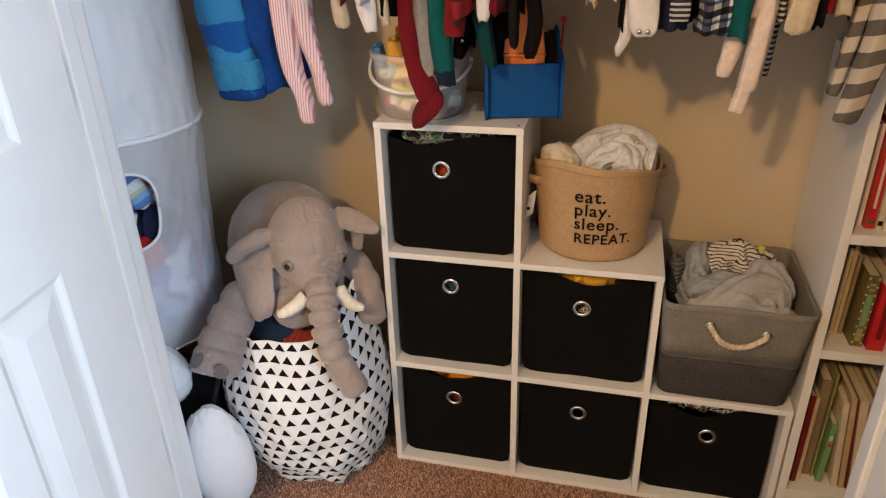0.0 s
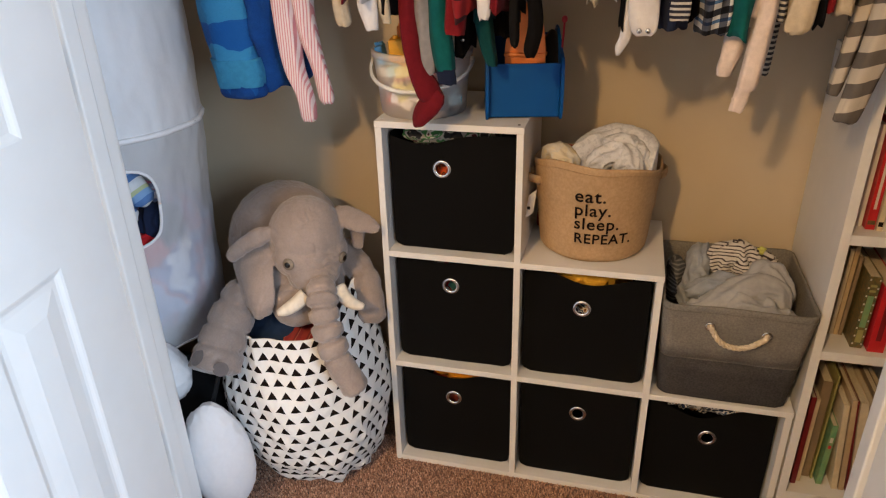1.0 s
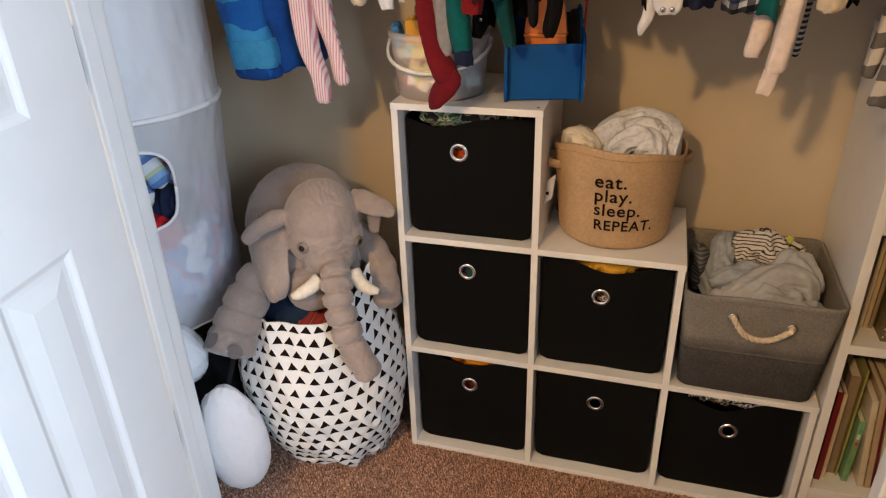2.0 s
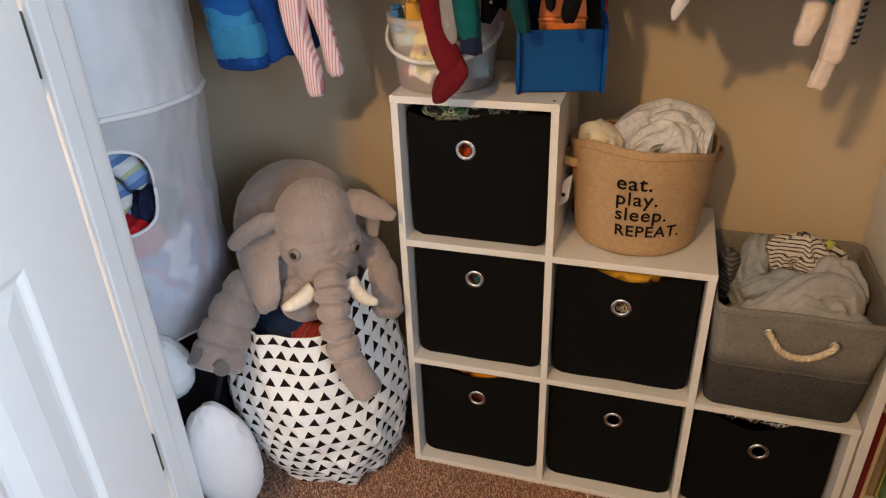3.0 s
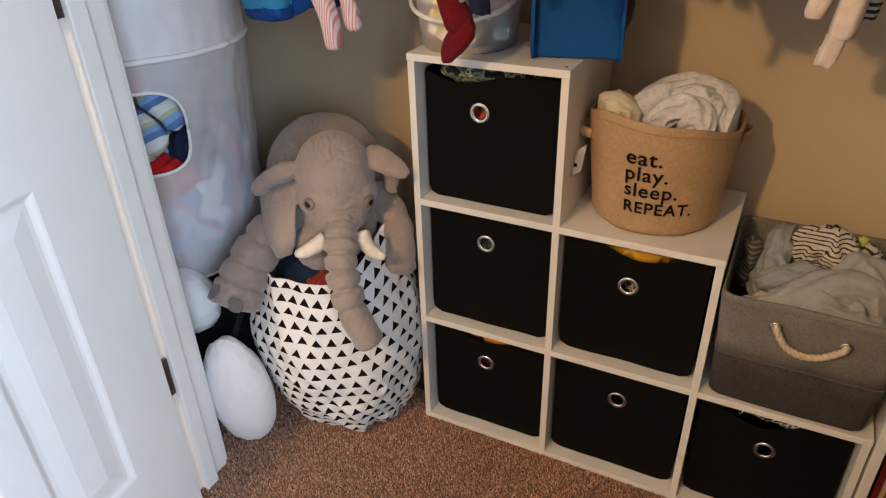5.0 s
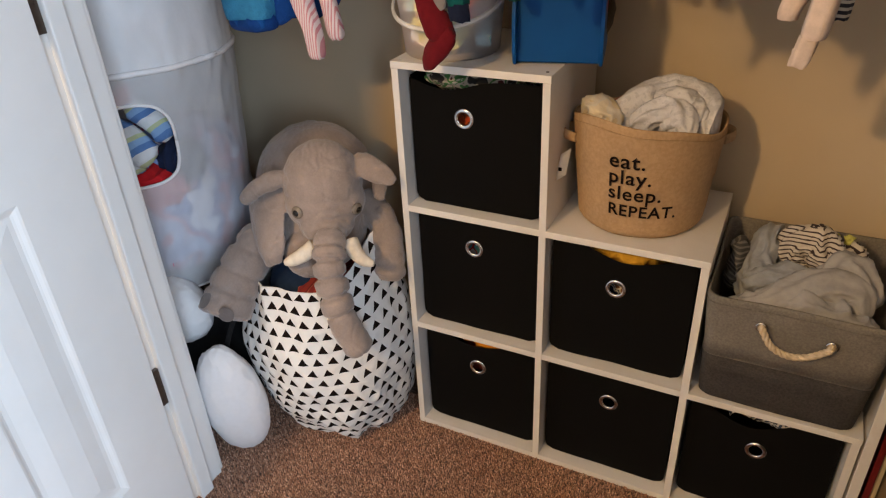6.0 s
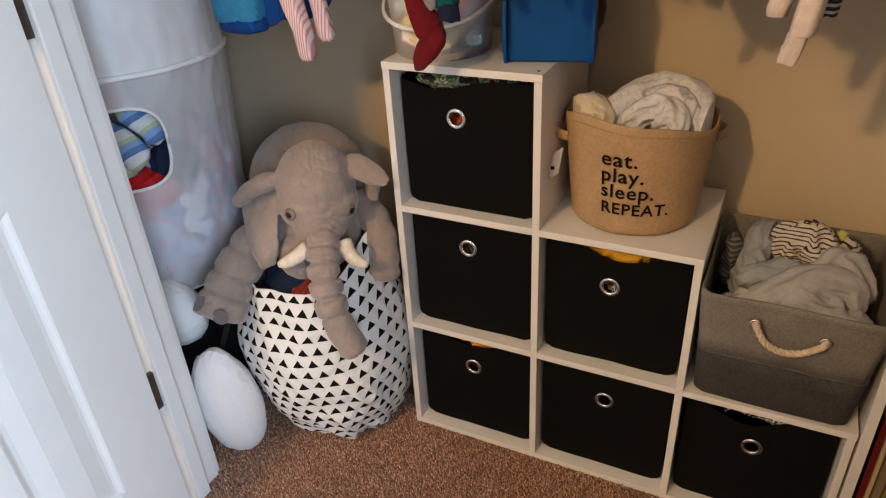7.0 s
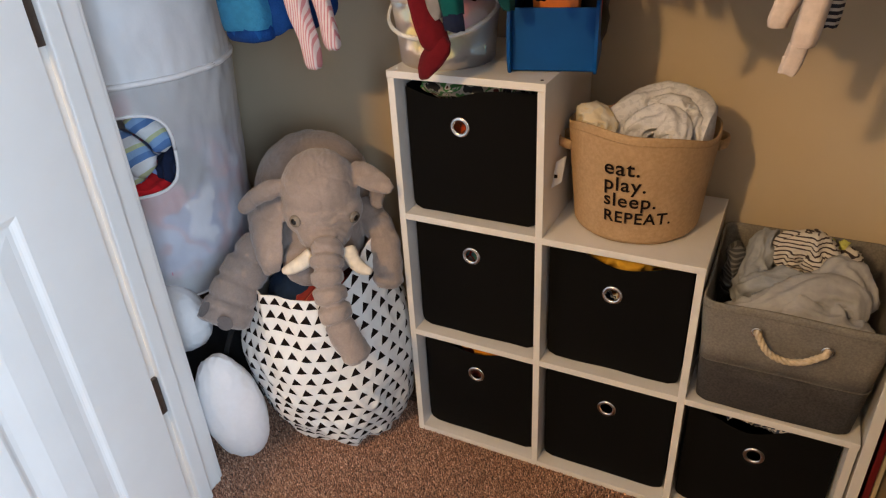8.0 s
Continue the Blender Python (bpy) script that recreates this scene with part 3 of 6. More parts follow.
def word_basket():
    cx, cy, z0, z1, r0, r1 = 0.457, 0.145, 0.6152, 0.810, 0.117, 0.1365
    t = thing("fabric_basket", "round tan canvas basket with black words, full of cloths", "basket", at=(cx, cy, z0))
    bm = bmesh.new()

    def fn(u, v):
        a = 2 * math.pi * u
        r = r0 + (r1 - r0) * v ** 0.9 + 0.0015 * noise.noise(Vector((math.cos(a) * 2, math.sin(a) * 2, v * 3)))
        if v < 0.06:
            r -= 0.008 * (1 - v / 0.06) ** 2
        z = z0 + (z1 - z0) * v + (0.004 * math.sin(2 * a + 0.6) + 0.003 * math.sin(5 * a) + 0.030 * max(0, -math.sin(a + 0.1)) ** 1.5) * v ** 3
        return Vector((cx + r * math.cos(a) - cx, cy + r * math.sin(a) - cy, z - z0))

    rows = grid_surface(bm, fn, 96, 40, True)
    inner = [[bm.verts.new(Vector((w.co.x * k, w.co.y * k, w.co.z - d))) for w in rows[-1]] for k, d in ((0.985, -0.0015), (0.965, 0.002), (0.95, 0.09))]
    allr = [rows[-1]] + inner
    for p, q in zip(allr, allr[1:]):
        for i in range(96):
            bm.faces.new((p[i], p[(i + 1) % 96], q[(i + 1) % 96], q[i]))
    bm.faces.new(rows[0])
    part("body", bm, M_JUTE, t)
    bm = bmesh.new()
    for vv in (0.945,):
        tube(bm, [fn(k / 96, vv) * 1.0 + Vector((0.0008 * math.cos(2 * math.pi * k / 96), 0.0008 * math.sin(2 * math.pi * k / 96), 0)) for k in range(97)], 0.0009, 6)
    part("hem_seam", bm, M_JUTE, t)
    for ang in (198, 18):
        a = radians(ang)
        bm = bmesh.new()
        pts = []
        for k in range(9):
            s = k / 8
            b = a + radians(-15 + 30 * s)
            r = 0.1345 + 0.019 * math.sin(math.pi * s)
            pts.append((r * math.cos(b), r * math.sin(b), 0.166 - 0.0 * s))
        rows2 = []
        for k, p in enumerate(pts):
            d = Vector((p[0], p[1], 0)).normalized()
            rows2.append([bm.verts.new(Vector(p) + d * o + Vector((0, 0, h))) for o, h in ((0.002, -0.009), (0.0035, 0), (0.002, 0.009), (-0.002, 0.009), (-0.002, -0.009))])
        for p, q in zip(rows2, rows2[1:]):
            for i in range(5):
                bm.faces.new((p[i], p[(i + 1) % 5], q[(i + 1) % 5], q[i]))
        part("handle", bm, M_JUTE, t)
    # the words, wrapped round the front
    for text, z, size in (("eat.", 0.1465, 0.0400), ("play.", 0.1155, 0.0385), ("sleep.", 0.0835, 0.0385), ("REPEAT.", 0.0500, 0.0330)):
        cu = bpy.data.curves.new("words", "FONT")
        cu.body, cu.size, cu.extrude, cu.offset, cu.resolution_u = text, size, 0.0003, 0.0004, 3
        cu.space_character = 1.08
        tmp = bpy.data.objects.new("words", cu)
        scene.collection.objects.link(tmp)
        bpy.context.view_layer.update()
        me = bpy.data.meshes.new_from_object(tmp.evaluated_get(bpy.context.evaluated_depsgraph_get()))
        bpy.data.objects.remove(tmp)
        for w in me.vertices:
            zz = z + w.co.y
            r = r0 + (r1 - r0) * max(zz / (z1 - z0), 0.01) ** 0.9 + 0.0030 + w.co.z
            a = radians(-105.8) + (w.co.x) / 0.130
            w.co = (r * math.cos(a), r * math.sin(a), zz)
        me.materials.append(M_PRINT)
        ob = new("lettering", me)
        ob.parent = t
        ob["label"] = "printed black words " + text
    return t


word_basket()
M_SWADDLE = camo("printed_muslin", ((0.62, 0.62, 0.65), (0.64, 0.64, 0.67), (0.62, 0.62, 0.65), (0.53, 0.535, 0.57)), 110)
M_YMUS = camo("yellow_white_muslin", ((0.60, 0.50, 0.33), (0.62, 0.56, 0.46), (0.62, 0.58, 0.5), (0.68, 0.60, 0.45)), 30)
TUB = (0.457, 0.145, 0.124)
bundle("swaddle_cloth", [
    ([(0.418, 0.105, 0.790), (0.428, 0.118, 0.816), (0.455, 0.150, 0.842), (0.500, 0.170, 0.852), (0.545, 0.160, 0.838), (0.562, 0.125, 0.814), (0.565, 0.095, 0.794)], 0.027),
    ([(0.440, 0.085, 0.805), (0.470, 0.088, 0.830), (0.505, 0.098, 0.836), (0.525, 0.080, 0.814), (0.515, 0.066, 0.800)], 0.025),
    ([(0.470, 0.120, 0.838), (0.500, 0.125, 0.852), (0.530, 0.125, 0.838), (0.548, 0.100, 0.820)], 0.022)],
    [((0.490, 0.150, 0.806), (0.066, 0.068, 0.046), 21)], M_SWADDLE, "crumpled white printed muslin cloth in a tan basket", within=TUB)
bundle("swaddle_cloth", [
    ([(0.352, 0.125, 0.800), (0.356, 0.100, 0.832), (0.375, 0.090, 0.838), (0.398, 0.085, 0.822), (0.405, 0.072, 0.800)], 0.018),
    ([(0.362, 0.080, 0.800), (0.376, 0.072, 0.822), (0.395, 0.066, 0.812)], 0.015)],
    [((0.376, 0.105, 0.800), (0.030, 0.038, 0.028), 24)], M_YMUS, "crumpled yellow and white cloth in a tan basket", within=TUB)
heap_thing("swaddle_cloth", [((0.41, 0.19, 0.785), (0.06, 0.06, 0.035), 25)], cloth("rust_cloth", (0.35, 0.06, 0.03)), "rust red cloth in a tan basket", u=40, v=24)
# care label hanging beside it
bm = bmesh.new()
grid_surface(bm, lambda u, v: (0.321 + 0.016 * u - 0.005 * v, 0.052 + 0.012 * u - 0.010 * v, 0.752 - 0.050 * v + 0.010 * u), 4, 6)
bmesh.ops.solidify(bm, geom=bm.faces[:], thickness=0.0008)
tg = tagged(part("care_label", bm, M_WHITE), "white paper care label between basket and organizer", "label")
bm = bmesh.new()
box(bm, 0.3195, 0.3255, 0.0455, 0.0480, 0.722, 0.728)
part("printed_mark", bm, M_PRINT, tg, "dark printed mark", smooth=False)
heap_thing("small_toy", [((0.335, 0.215, 0.655), (0.014, 0.035, 0.038), 31)], M_RED, "dark red soft toy behind a basket", "toy", u=24, v=16)

# ---- grey canvas bin with rope handle ----


def grey_bin():
    t = thing("canvas_bin", "two-tone grey canvas bin with a rope handle, heaped with clothes", "storage bin", at=(0.765, 0.13, 0.3152))
    zt, z0 = 0.568, 0.3152
    bot = (0.630, 0.897, 0.004, 0.262)
    top = (0.6185, 0.9165, -0.028, 0.290)

    def rect(k, inset=0.0):
        return [a + (b - a) * k + i for a, b, i in zip(bot, top, (inset, -inset, inset, -inset))]

    def loop(k, z, inset=0.0, R=0.022, n=6, m=10):
        x0, x1, y0, y1 = rect(k, inset)
        out = []
        cs = ((x0 + R, y0 + R, 180), (x1 - R, y0 + R, 270), (x1 - R, y1 - R, 0), (x0 + R, y1 - R, 90))
        for q, (cx, cy, a0) in enumerate(cs):
            for i in range(n + 1):
                a = radians(a0 + 90 * i / n)
                out.append(Vector((cx + R * math.cos(a), cy + R * math.sin(a), z)))
            nx, ny, na = cs[(q + 1) % 4]
            e = Vector((nx + R * math.cos(radians(na)), ny + R * math.sin(radians(na)), z))
            s = out[-1]
            for i in range(1, m):
                out.append(s.lerp(e, i / m))
        for p in out:
            p.x += 0.002 * noise.noise(p * 14)
            p.y += 0.003 * noise.noise(p * 11 + Vector((5, 0, 0)))
            p.z += 0.004 * noise.noise(p * 9 + Vector((0, 7, 0))) * k
        return out

    def wallpart(name, ks, mat_, lab):
        bm = bmesh.new()
        outer = [[bm.verts.new(p) for p in loop(k, z0 + (zt - z0) * k, 0.006 if k == 0 else 0)] for k in ks]
        inn = [[bm.verts.new(p) for p in loop(k, z0 + (zt - z0) * k + (0.001 if k == 0 else 0), 0.004)] for k in reversed(ks)]
        rs = outer + inn
        n = len(rs[0])
        for p, q in zip(rs, rs[1:] + rs[:1]):
            for i in range(n):
                bm.faces.new((p[i], p[(i + 1) % n], q[(i + 1) % n], q[i]))
        if ks[0] == 0:
            bm.faces.new(inn[-1])
            bm.faces.new([bm.verts.new(w.co) for w in outer[0]])
        o = part(name, bm, mat_, t, lab)
        o.matrix_parent_inverse = t.matrix_basis.inverted()
        return o

    wallpart("lower_band", (0, 0.03, 0.15, 0.3, 0.45), M_GREYD, "dark grey lower canvas band")
    up = wallpart("upper_body", (0.452, 0.6, 0.8, 0.96, 1.0), M_GREYL, "light grey canvas upper part")
    bm = bmesh.new()
    for k in (0.94, 0.462):
        lp = loop(k, z0 + (zt - z0) * k, -0.0008)
        tube(bm, lp + lp[:1], 0.0008, 5)
    o = part("stitching", bm, M_GREYL, up)
    ends = (Vector((0.713, -0.027, 0.5235)), Vector((0.823, -0.0265, 0.5145)))
    for e in ends:
        bm = bmesh.new()
        ring(bm, (e.x, e.y - 0.001, e.z), 0.0075, 0.0026, 28, 8)
        o = part("eyelet", bm, M_CHROME, t, "metal eyelet")
        o.matrix_parent_inverse = t.matrix_basis.inverted()
    # twisted three-strand rope
    path = [Vector(p[:3]) for p in spline([(*(ends[0] + Vector((0, 0.012, 0.001))),), (0.7165, -0.034, 0.521), (0.735, -0.040, 0.497), (0.762, -0.041, 0.487), (0.79, -0.040, 0.492), (0.812, -0.037, 0.506), (0.8215, -0.033, 0.513), (*(ends[1] + Vector((0, 0.012, 0.001))),)], 80)]
    bm = bmesh.new()
    for s in range(3):
        pts = []
        for i, p in enumerate(path):
            tng = (path[min(i + 1, 80)] - path[max(i - 1, 0)]).normalized()
            a = tng.cross(Vector((0, 1, 0.2))).normalized()
            b = tng.cross(a)
            ph = i * 0.55 + s * 2 * math.pi / 3
            pts.append(p + 0.0030 * (math.cos(ph) * a + math.sin(ph) * b))
        tube(bm, pts, 0.0034, 8)
    o = part("rope_handle", bm, M_ROPE, t, "twisted cream rope handle")
    o.matrix_parent_inverse = t.matrix_basis.inverted()


grey_bin()
M_GREYJ = cloth("pale_grey_jersey", (0.32, 0.34, 0.37), (0.28, 0.30, 0.33), bump=0.12)
M_CREAMJ = cloth("pale_stone_jersey", (0.385, 0.385, 0.39), (0.345, 0.345, 0.35), bump=0.12)
M_STRIPEJ = striped("striped_jersey", [(0, (0.58, 0.54, 0.48)), (0.66, (0.05, 0.035, 0.035))], 0.0075, 2, 0.014)
M_CHAR = striped("dark_striped_jersey", [(0, (0.06, 0.06, 0.065)), (0.6, (0.16, 0.16, 0.16))], 0.008, 2, 0.01)
M_LIME = cloth("lime_trim", (0.62, 0.62, 0.16))
bundle("crumpled_shirt", [
    ([(0.667, 0.040, 0.515), (0.704, 0.030, 0.528), (0.751, 0.045, 0.552), (0.797, 0.070, 0.570), (0.844, 0.075, 0.558), (0.864, 0.050, 0.525)], 0.026),
    ([(0.737, 0.030, 0.528), (0.774, 0.030, 0.542), (0.816, 0.030, 0.532), (0.855, 0.022, 0.515), (0.883, 0.015, 0.500)], 0.030),
    ([(0.788, 0.085, 0.560), (0.825, 0.110, 0.580), (0.859, 0.110, 0.560), (0.868, 0.085, 0.525)], 0.026),
    ([(0.695, 0.012, 0.515), (0.727, 0.008, 0.520), (0.760, 0.010, 0.512)], 0.018)],
    [((0.783, 0.075, 0.500), (0.095, 0.070, 0.050), 41), ((0.704, 0.060, 0.485), (0.055, 0.060, 0.038), 42), ((0.75, 0.12, 0.43), (0.11, 0.12, 0.05), 43)],
    M_CREAMJ, "crumpled pale stone shirt in a grey canvas bin")
bundle("crumpled_shirt", [
    ([(0.704, 0.215, 0.555), (0.700, 0.190, 0.585), (0.695, 0.150, 0.570), (0.689, 0.115, 0.550), (0.695, 0.085, 0.540)], 0.025),
    ([(0.678, 0.100, 0.525), (0.704, 0.085, 0.555), (0.741, 0.090, 0.565), (0.765, 0.100, 0.550)], 0.024),
    ([(0.718, 0.215, 0.555), (0.725, 0.185, 0.578), (0.721, 0.150, 0.558)], 0.016)],
    [((0.704, 0.140, 0.505), (0.048, 0.060, 0.050), 45)], M_GREYJ, "crumpled pale grey shirt in a grey canvas bin")
bundle("crumpled_shirt", [
    ([(0.737, 0.150, 0.550), (0.746, 0.165, 0.584), (0.779, 0.165, 0.586), (0.802, 0.140, 0.570), (0.816, 0.120, 0.550)], 0.032),
    ([(0.816, 0.205, 0.555), (0.831, 0.180, 0.582), (0.839, 0.150, 0.572), (0.836, 0.125, 0.550)], 0.022)],
    [((0.783, 0.165, 0.525), (0.060, 0.050, 0.040), 46)], M_STRIPEJ, "crumpled black and white striped shirt in a grey canvas bin")
heap_thing("crumpled_shirt", [((0.652, 0.18, 0.525), (0.022, 0.05, 0.055), 48)], M_CHAR, "dark striped shirt at the side of a grey bin", folds=0.22, freq=9, u=70, v=48)
heap_thing("collar_trim", [((0.785, 0.190, 0.608), (0.026, 0.012, 0.008), 49), ((0.828, 0.190, 0.598), (0.009, 0.010, 0.014), 50)], M_LIME, "lime green trim of a striped shirt", folds=0.2, freq=30, u=30, v=20)

from mathutils.bvhtree import BVHTree

# ---- bookcase with picture books ----


def bookcase():
    t = thing("bookcase", "white laminate bookcase filled with picture books", "bookcase")
    x0, x1, yb, top = 0.9195, 1.50, 0.315, 1.045
    slab("side_panel", x0, x0 + 0.018, 0.0, yb, 0, top - 0.018, M_LAM, t, 0.0008)
    slab("side_panel", x1 - 0.018, x1, 0.0, yb, 0, top - 0.018, M_LAM, t, 0.0008)
    slab("top_board", x0, x1, -0.001, yb, top - 0.0178, top, M_LAM, t, 0.001)
    for z in (0.096, 0.477, 0.738):
        slab("shelf", x0 + 0.018, x1 - 0.018, 0.001, yb - 0.006, z - 0.021, z, M_LAM, t, 0.0008)
    slab("plinth", x0 + 0.018, x1 - 0.018, 0.02, 0.035, 0, 0.075, M_LAM, t, 0.0006)
    slab("back_panel", x0 + 0.018, x1 - 0.018, yb - 0.006, yb - 0.002, 0.0, top - 0.018, M_LAM, t, 0)


bookcase()
M_PAPER = mat("page_edges", (0.62, 0.54, 0.40), (0.52, 0.45, 0.33), rough=0.9, scale=300)
COVERS = {
    "tan": mat("tan_cover", (0.50, 0.37, 0.22), (0.44, 0.32, 0.19), rough=0.5),
    "cream": mat("cream_cover", (0.64, 0.53, 0.36), rough=0.45),
    "brown": mat("brown_cover", (0.26, 0.19, 0.12), rough=0.5),
    "red": mat("red_cover", (0.52, 0.02, 0.025), rough=0.35),
    "maroon": mat("maroon_cover", (0.17, 0.012, 0.015), rough=0.4),
    "green": mat("green_cover", (0.12, 0.29, 0.15), (0.22, 0.33, 0.14), rough=0.45, scale=60),
    "gold": mat("gold_foil_spine", (0.22, 0.145, 0.045), (0.09, 0.10, 0.045), rough=0.35, scale=120, metal=0.3),
    "white": mat("white_cover", (0.70, 0.65, 0.58), rough=0.45),
    "grey": mat("grey_cover", (0.30, 0.26, 0.21), rough=0.5),
    "olive": mat("olive_cover", (0.33, 0.30, 0.10), rough=0.5),
}


def book(x, z, thick, high, deep, color, lean=0.0, yf=0.05, marks=()):
    t = thing("book", f"{'slim' if thick < 0.01 else 'thick'} picture book with a {color} cover on a bookcase shelf", "book", group="picture books on the bookcase shelves", at=(x, yf, z))
    # a book that leans stands on one lower edge of its spine
    t.matrix_world = pose(x, yf, z + (thick * math.sin(radians(-lean)) if lean < 0 else 0), 0, lean, 0)
    m = COVERS[color]
    bm = bmesh.new()
    c = 0.0012
    for a in ((0, c, 0, deep, 0, high), (thick - c, thick, 0, deep, 0, high), (c, thick - c, 0, c, 0, high)):
        box(bm, *a, 0.0003, 1)
    part("cover", bm, m, t, smooth=False)
    part("page_block", box(bm := bmesh.new(), c, thick - c, c, deep - 0.003, 0.003, high - 0.003), M_PAPER, t, "cream page block", smooth=False)
    for z0, z1, w, mm, *off in marks:
        bm = bmesh.new()
        mid = 0.5 + (off[0] if off else 0)
        box(bm, thick * (mid - w / 2), thick * (mid + w / 2), -0.0006, 0.0, z0 * high, z1 * high)
        part("spine_mark", bm, mm, t, "printed mark on the spine", smooth=False)


DARKM, GOLDM, WHITEM = M_PRINT, COVERS["gold"], COVERS["white"]
# middle shelf: slim tan books, a gilt one with dots, red ones
xx = 0.9405
for th, hi, col, ln in ((0.012, 0.195, "brown", 0), (0.009, 0.21, "tan", 0), (0.008, 0.20, "cream", 0.6), (0.008, 0.215, "tan", 0.6), (0.007, 0.185, "brown", 1)):
    book(xx, 0.477, th, hi, 0.19, col, ln, 0.075)
    xx += th + 0.0015
dots = [(0.05 + 0.112 * k, 0.072 + 0.112 * k, 0.13, WHITEM, e) for k in range(9) for e in (-0.38, 0.38)] + [(0.08, 0.26, 0.5, COVERS["olive"]), (0.30, 0.74, 0.5, COVERS["green"]), (0.79, 0.82, 0.5, COVERS["olive"]), (0.86, 0.89, 0.5, COVERS["olive"])]
book(0.995, 0.477, 0.022, 0.165, 0.19, "gold", 1, 0.03, dots)
book(1.024, 0.477, 0.030, 0.15, 0.19, "red", 0, 0.02, [(0.18, 0.86, 0.32, COVERS["maroon"]), (0.90, 0.94, 0.5, WHITEM)])
book(1.058, 0.477, 0.012, 0.20, 0.19, "white", 0, 0.03)
book(1.072, 0.477, 0.016, 0.18, 0.19, "red", 0, 0.03)
book(1.090, 0.477, 0.010, 0.20, 0.19, "cream", 0, 0.03)
# upper shelf
xx = 0.9415
for th, hi, col, yf, mk in ((0.010, 0.18, "grey", 0.06, ()), (0.012, 0.20, "white", 0.05, ()), (0.016, 0.21, "red", 0.035, [(0.05, 0.09, 0.8, GOLDM), (0.2, 0.7, 0.3, WHITEM)]), (0.010, 0.19, "cream", 0.03, [(0.05, 0.10, 0.8, DARKM)]), (0.014, 0.20, "white", 0.03, [(0.2, 0.6, 0.4, DARKM)]), (0.012, 0.21, "red", 0.03, ()), (0.012, 0.2, "tan", 0.03, ())):
    book(xx, 0.738, th, hi, 0.19, col, 0, yf, mk)
    xx += th + 0.002
# lowest shelf: leaning books
book(0.950, 0.096, 0.011, 0.245, 0.20, "maroon", 0, 0.03)
book(0.9635, 0.096, 0.009, 0.235, 0.20, "cream", 0, 0.04)
book(0.975, 0.096, 0.020, 0.27, 0.21, "brown", 0, 0.06)
book(0.997, 0.096, 0.004, 0.29, 0.22, "olive", 0.5, 0.055)
book(1.006, 0.096, 0.012, 0.170, 0.16, "green", 1, 0.040, [(0.72, 0.80, 0.5, WHITEM), (0.62, 0.67, 0.5, COVERS["red"])])
xx = 1.036
for th, hi, col, ln in ((0.012, 0.235, "cream", -5), (0.011, 0.25, "tan", -5), (0.004, 0.25, "maroon", -6), (0.016, 0.245, "cream", -6), (0.012, 0.24, "tan", -6), (0.012, 0.25, "brown", -6), (0.012, 0.24, "cream", -6)):
    book(xx, 0.096, th, hi, 0.2, col, ln, 0.03)
    xx += th + 0.003

# ---- hanging net hamper with washing ----
HX, HY, HR = -0.648, -0.050, 0.208


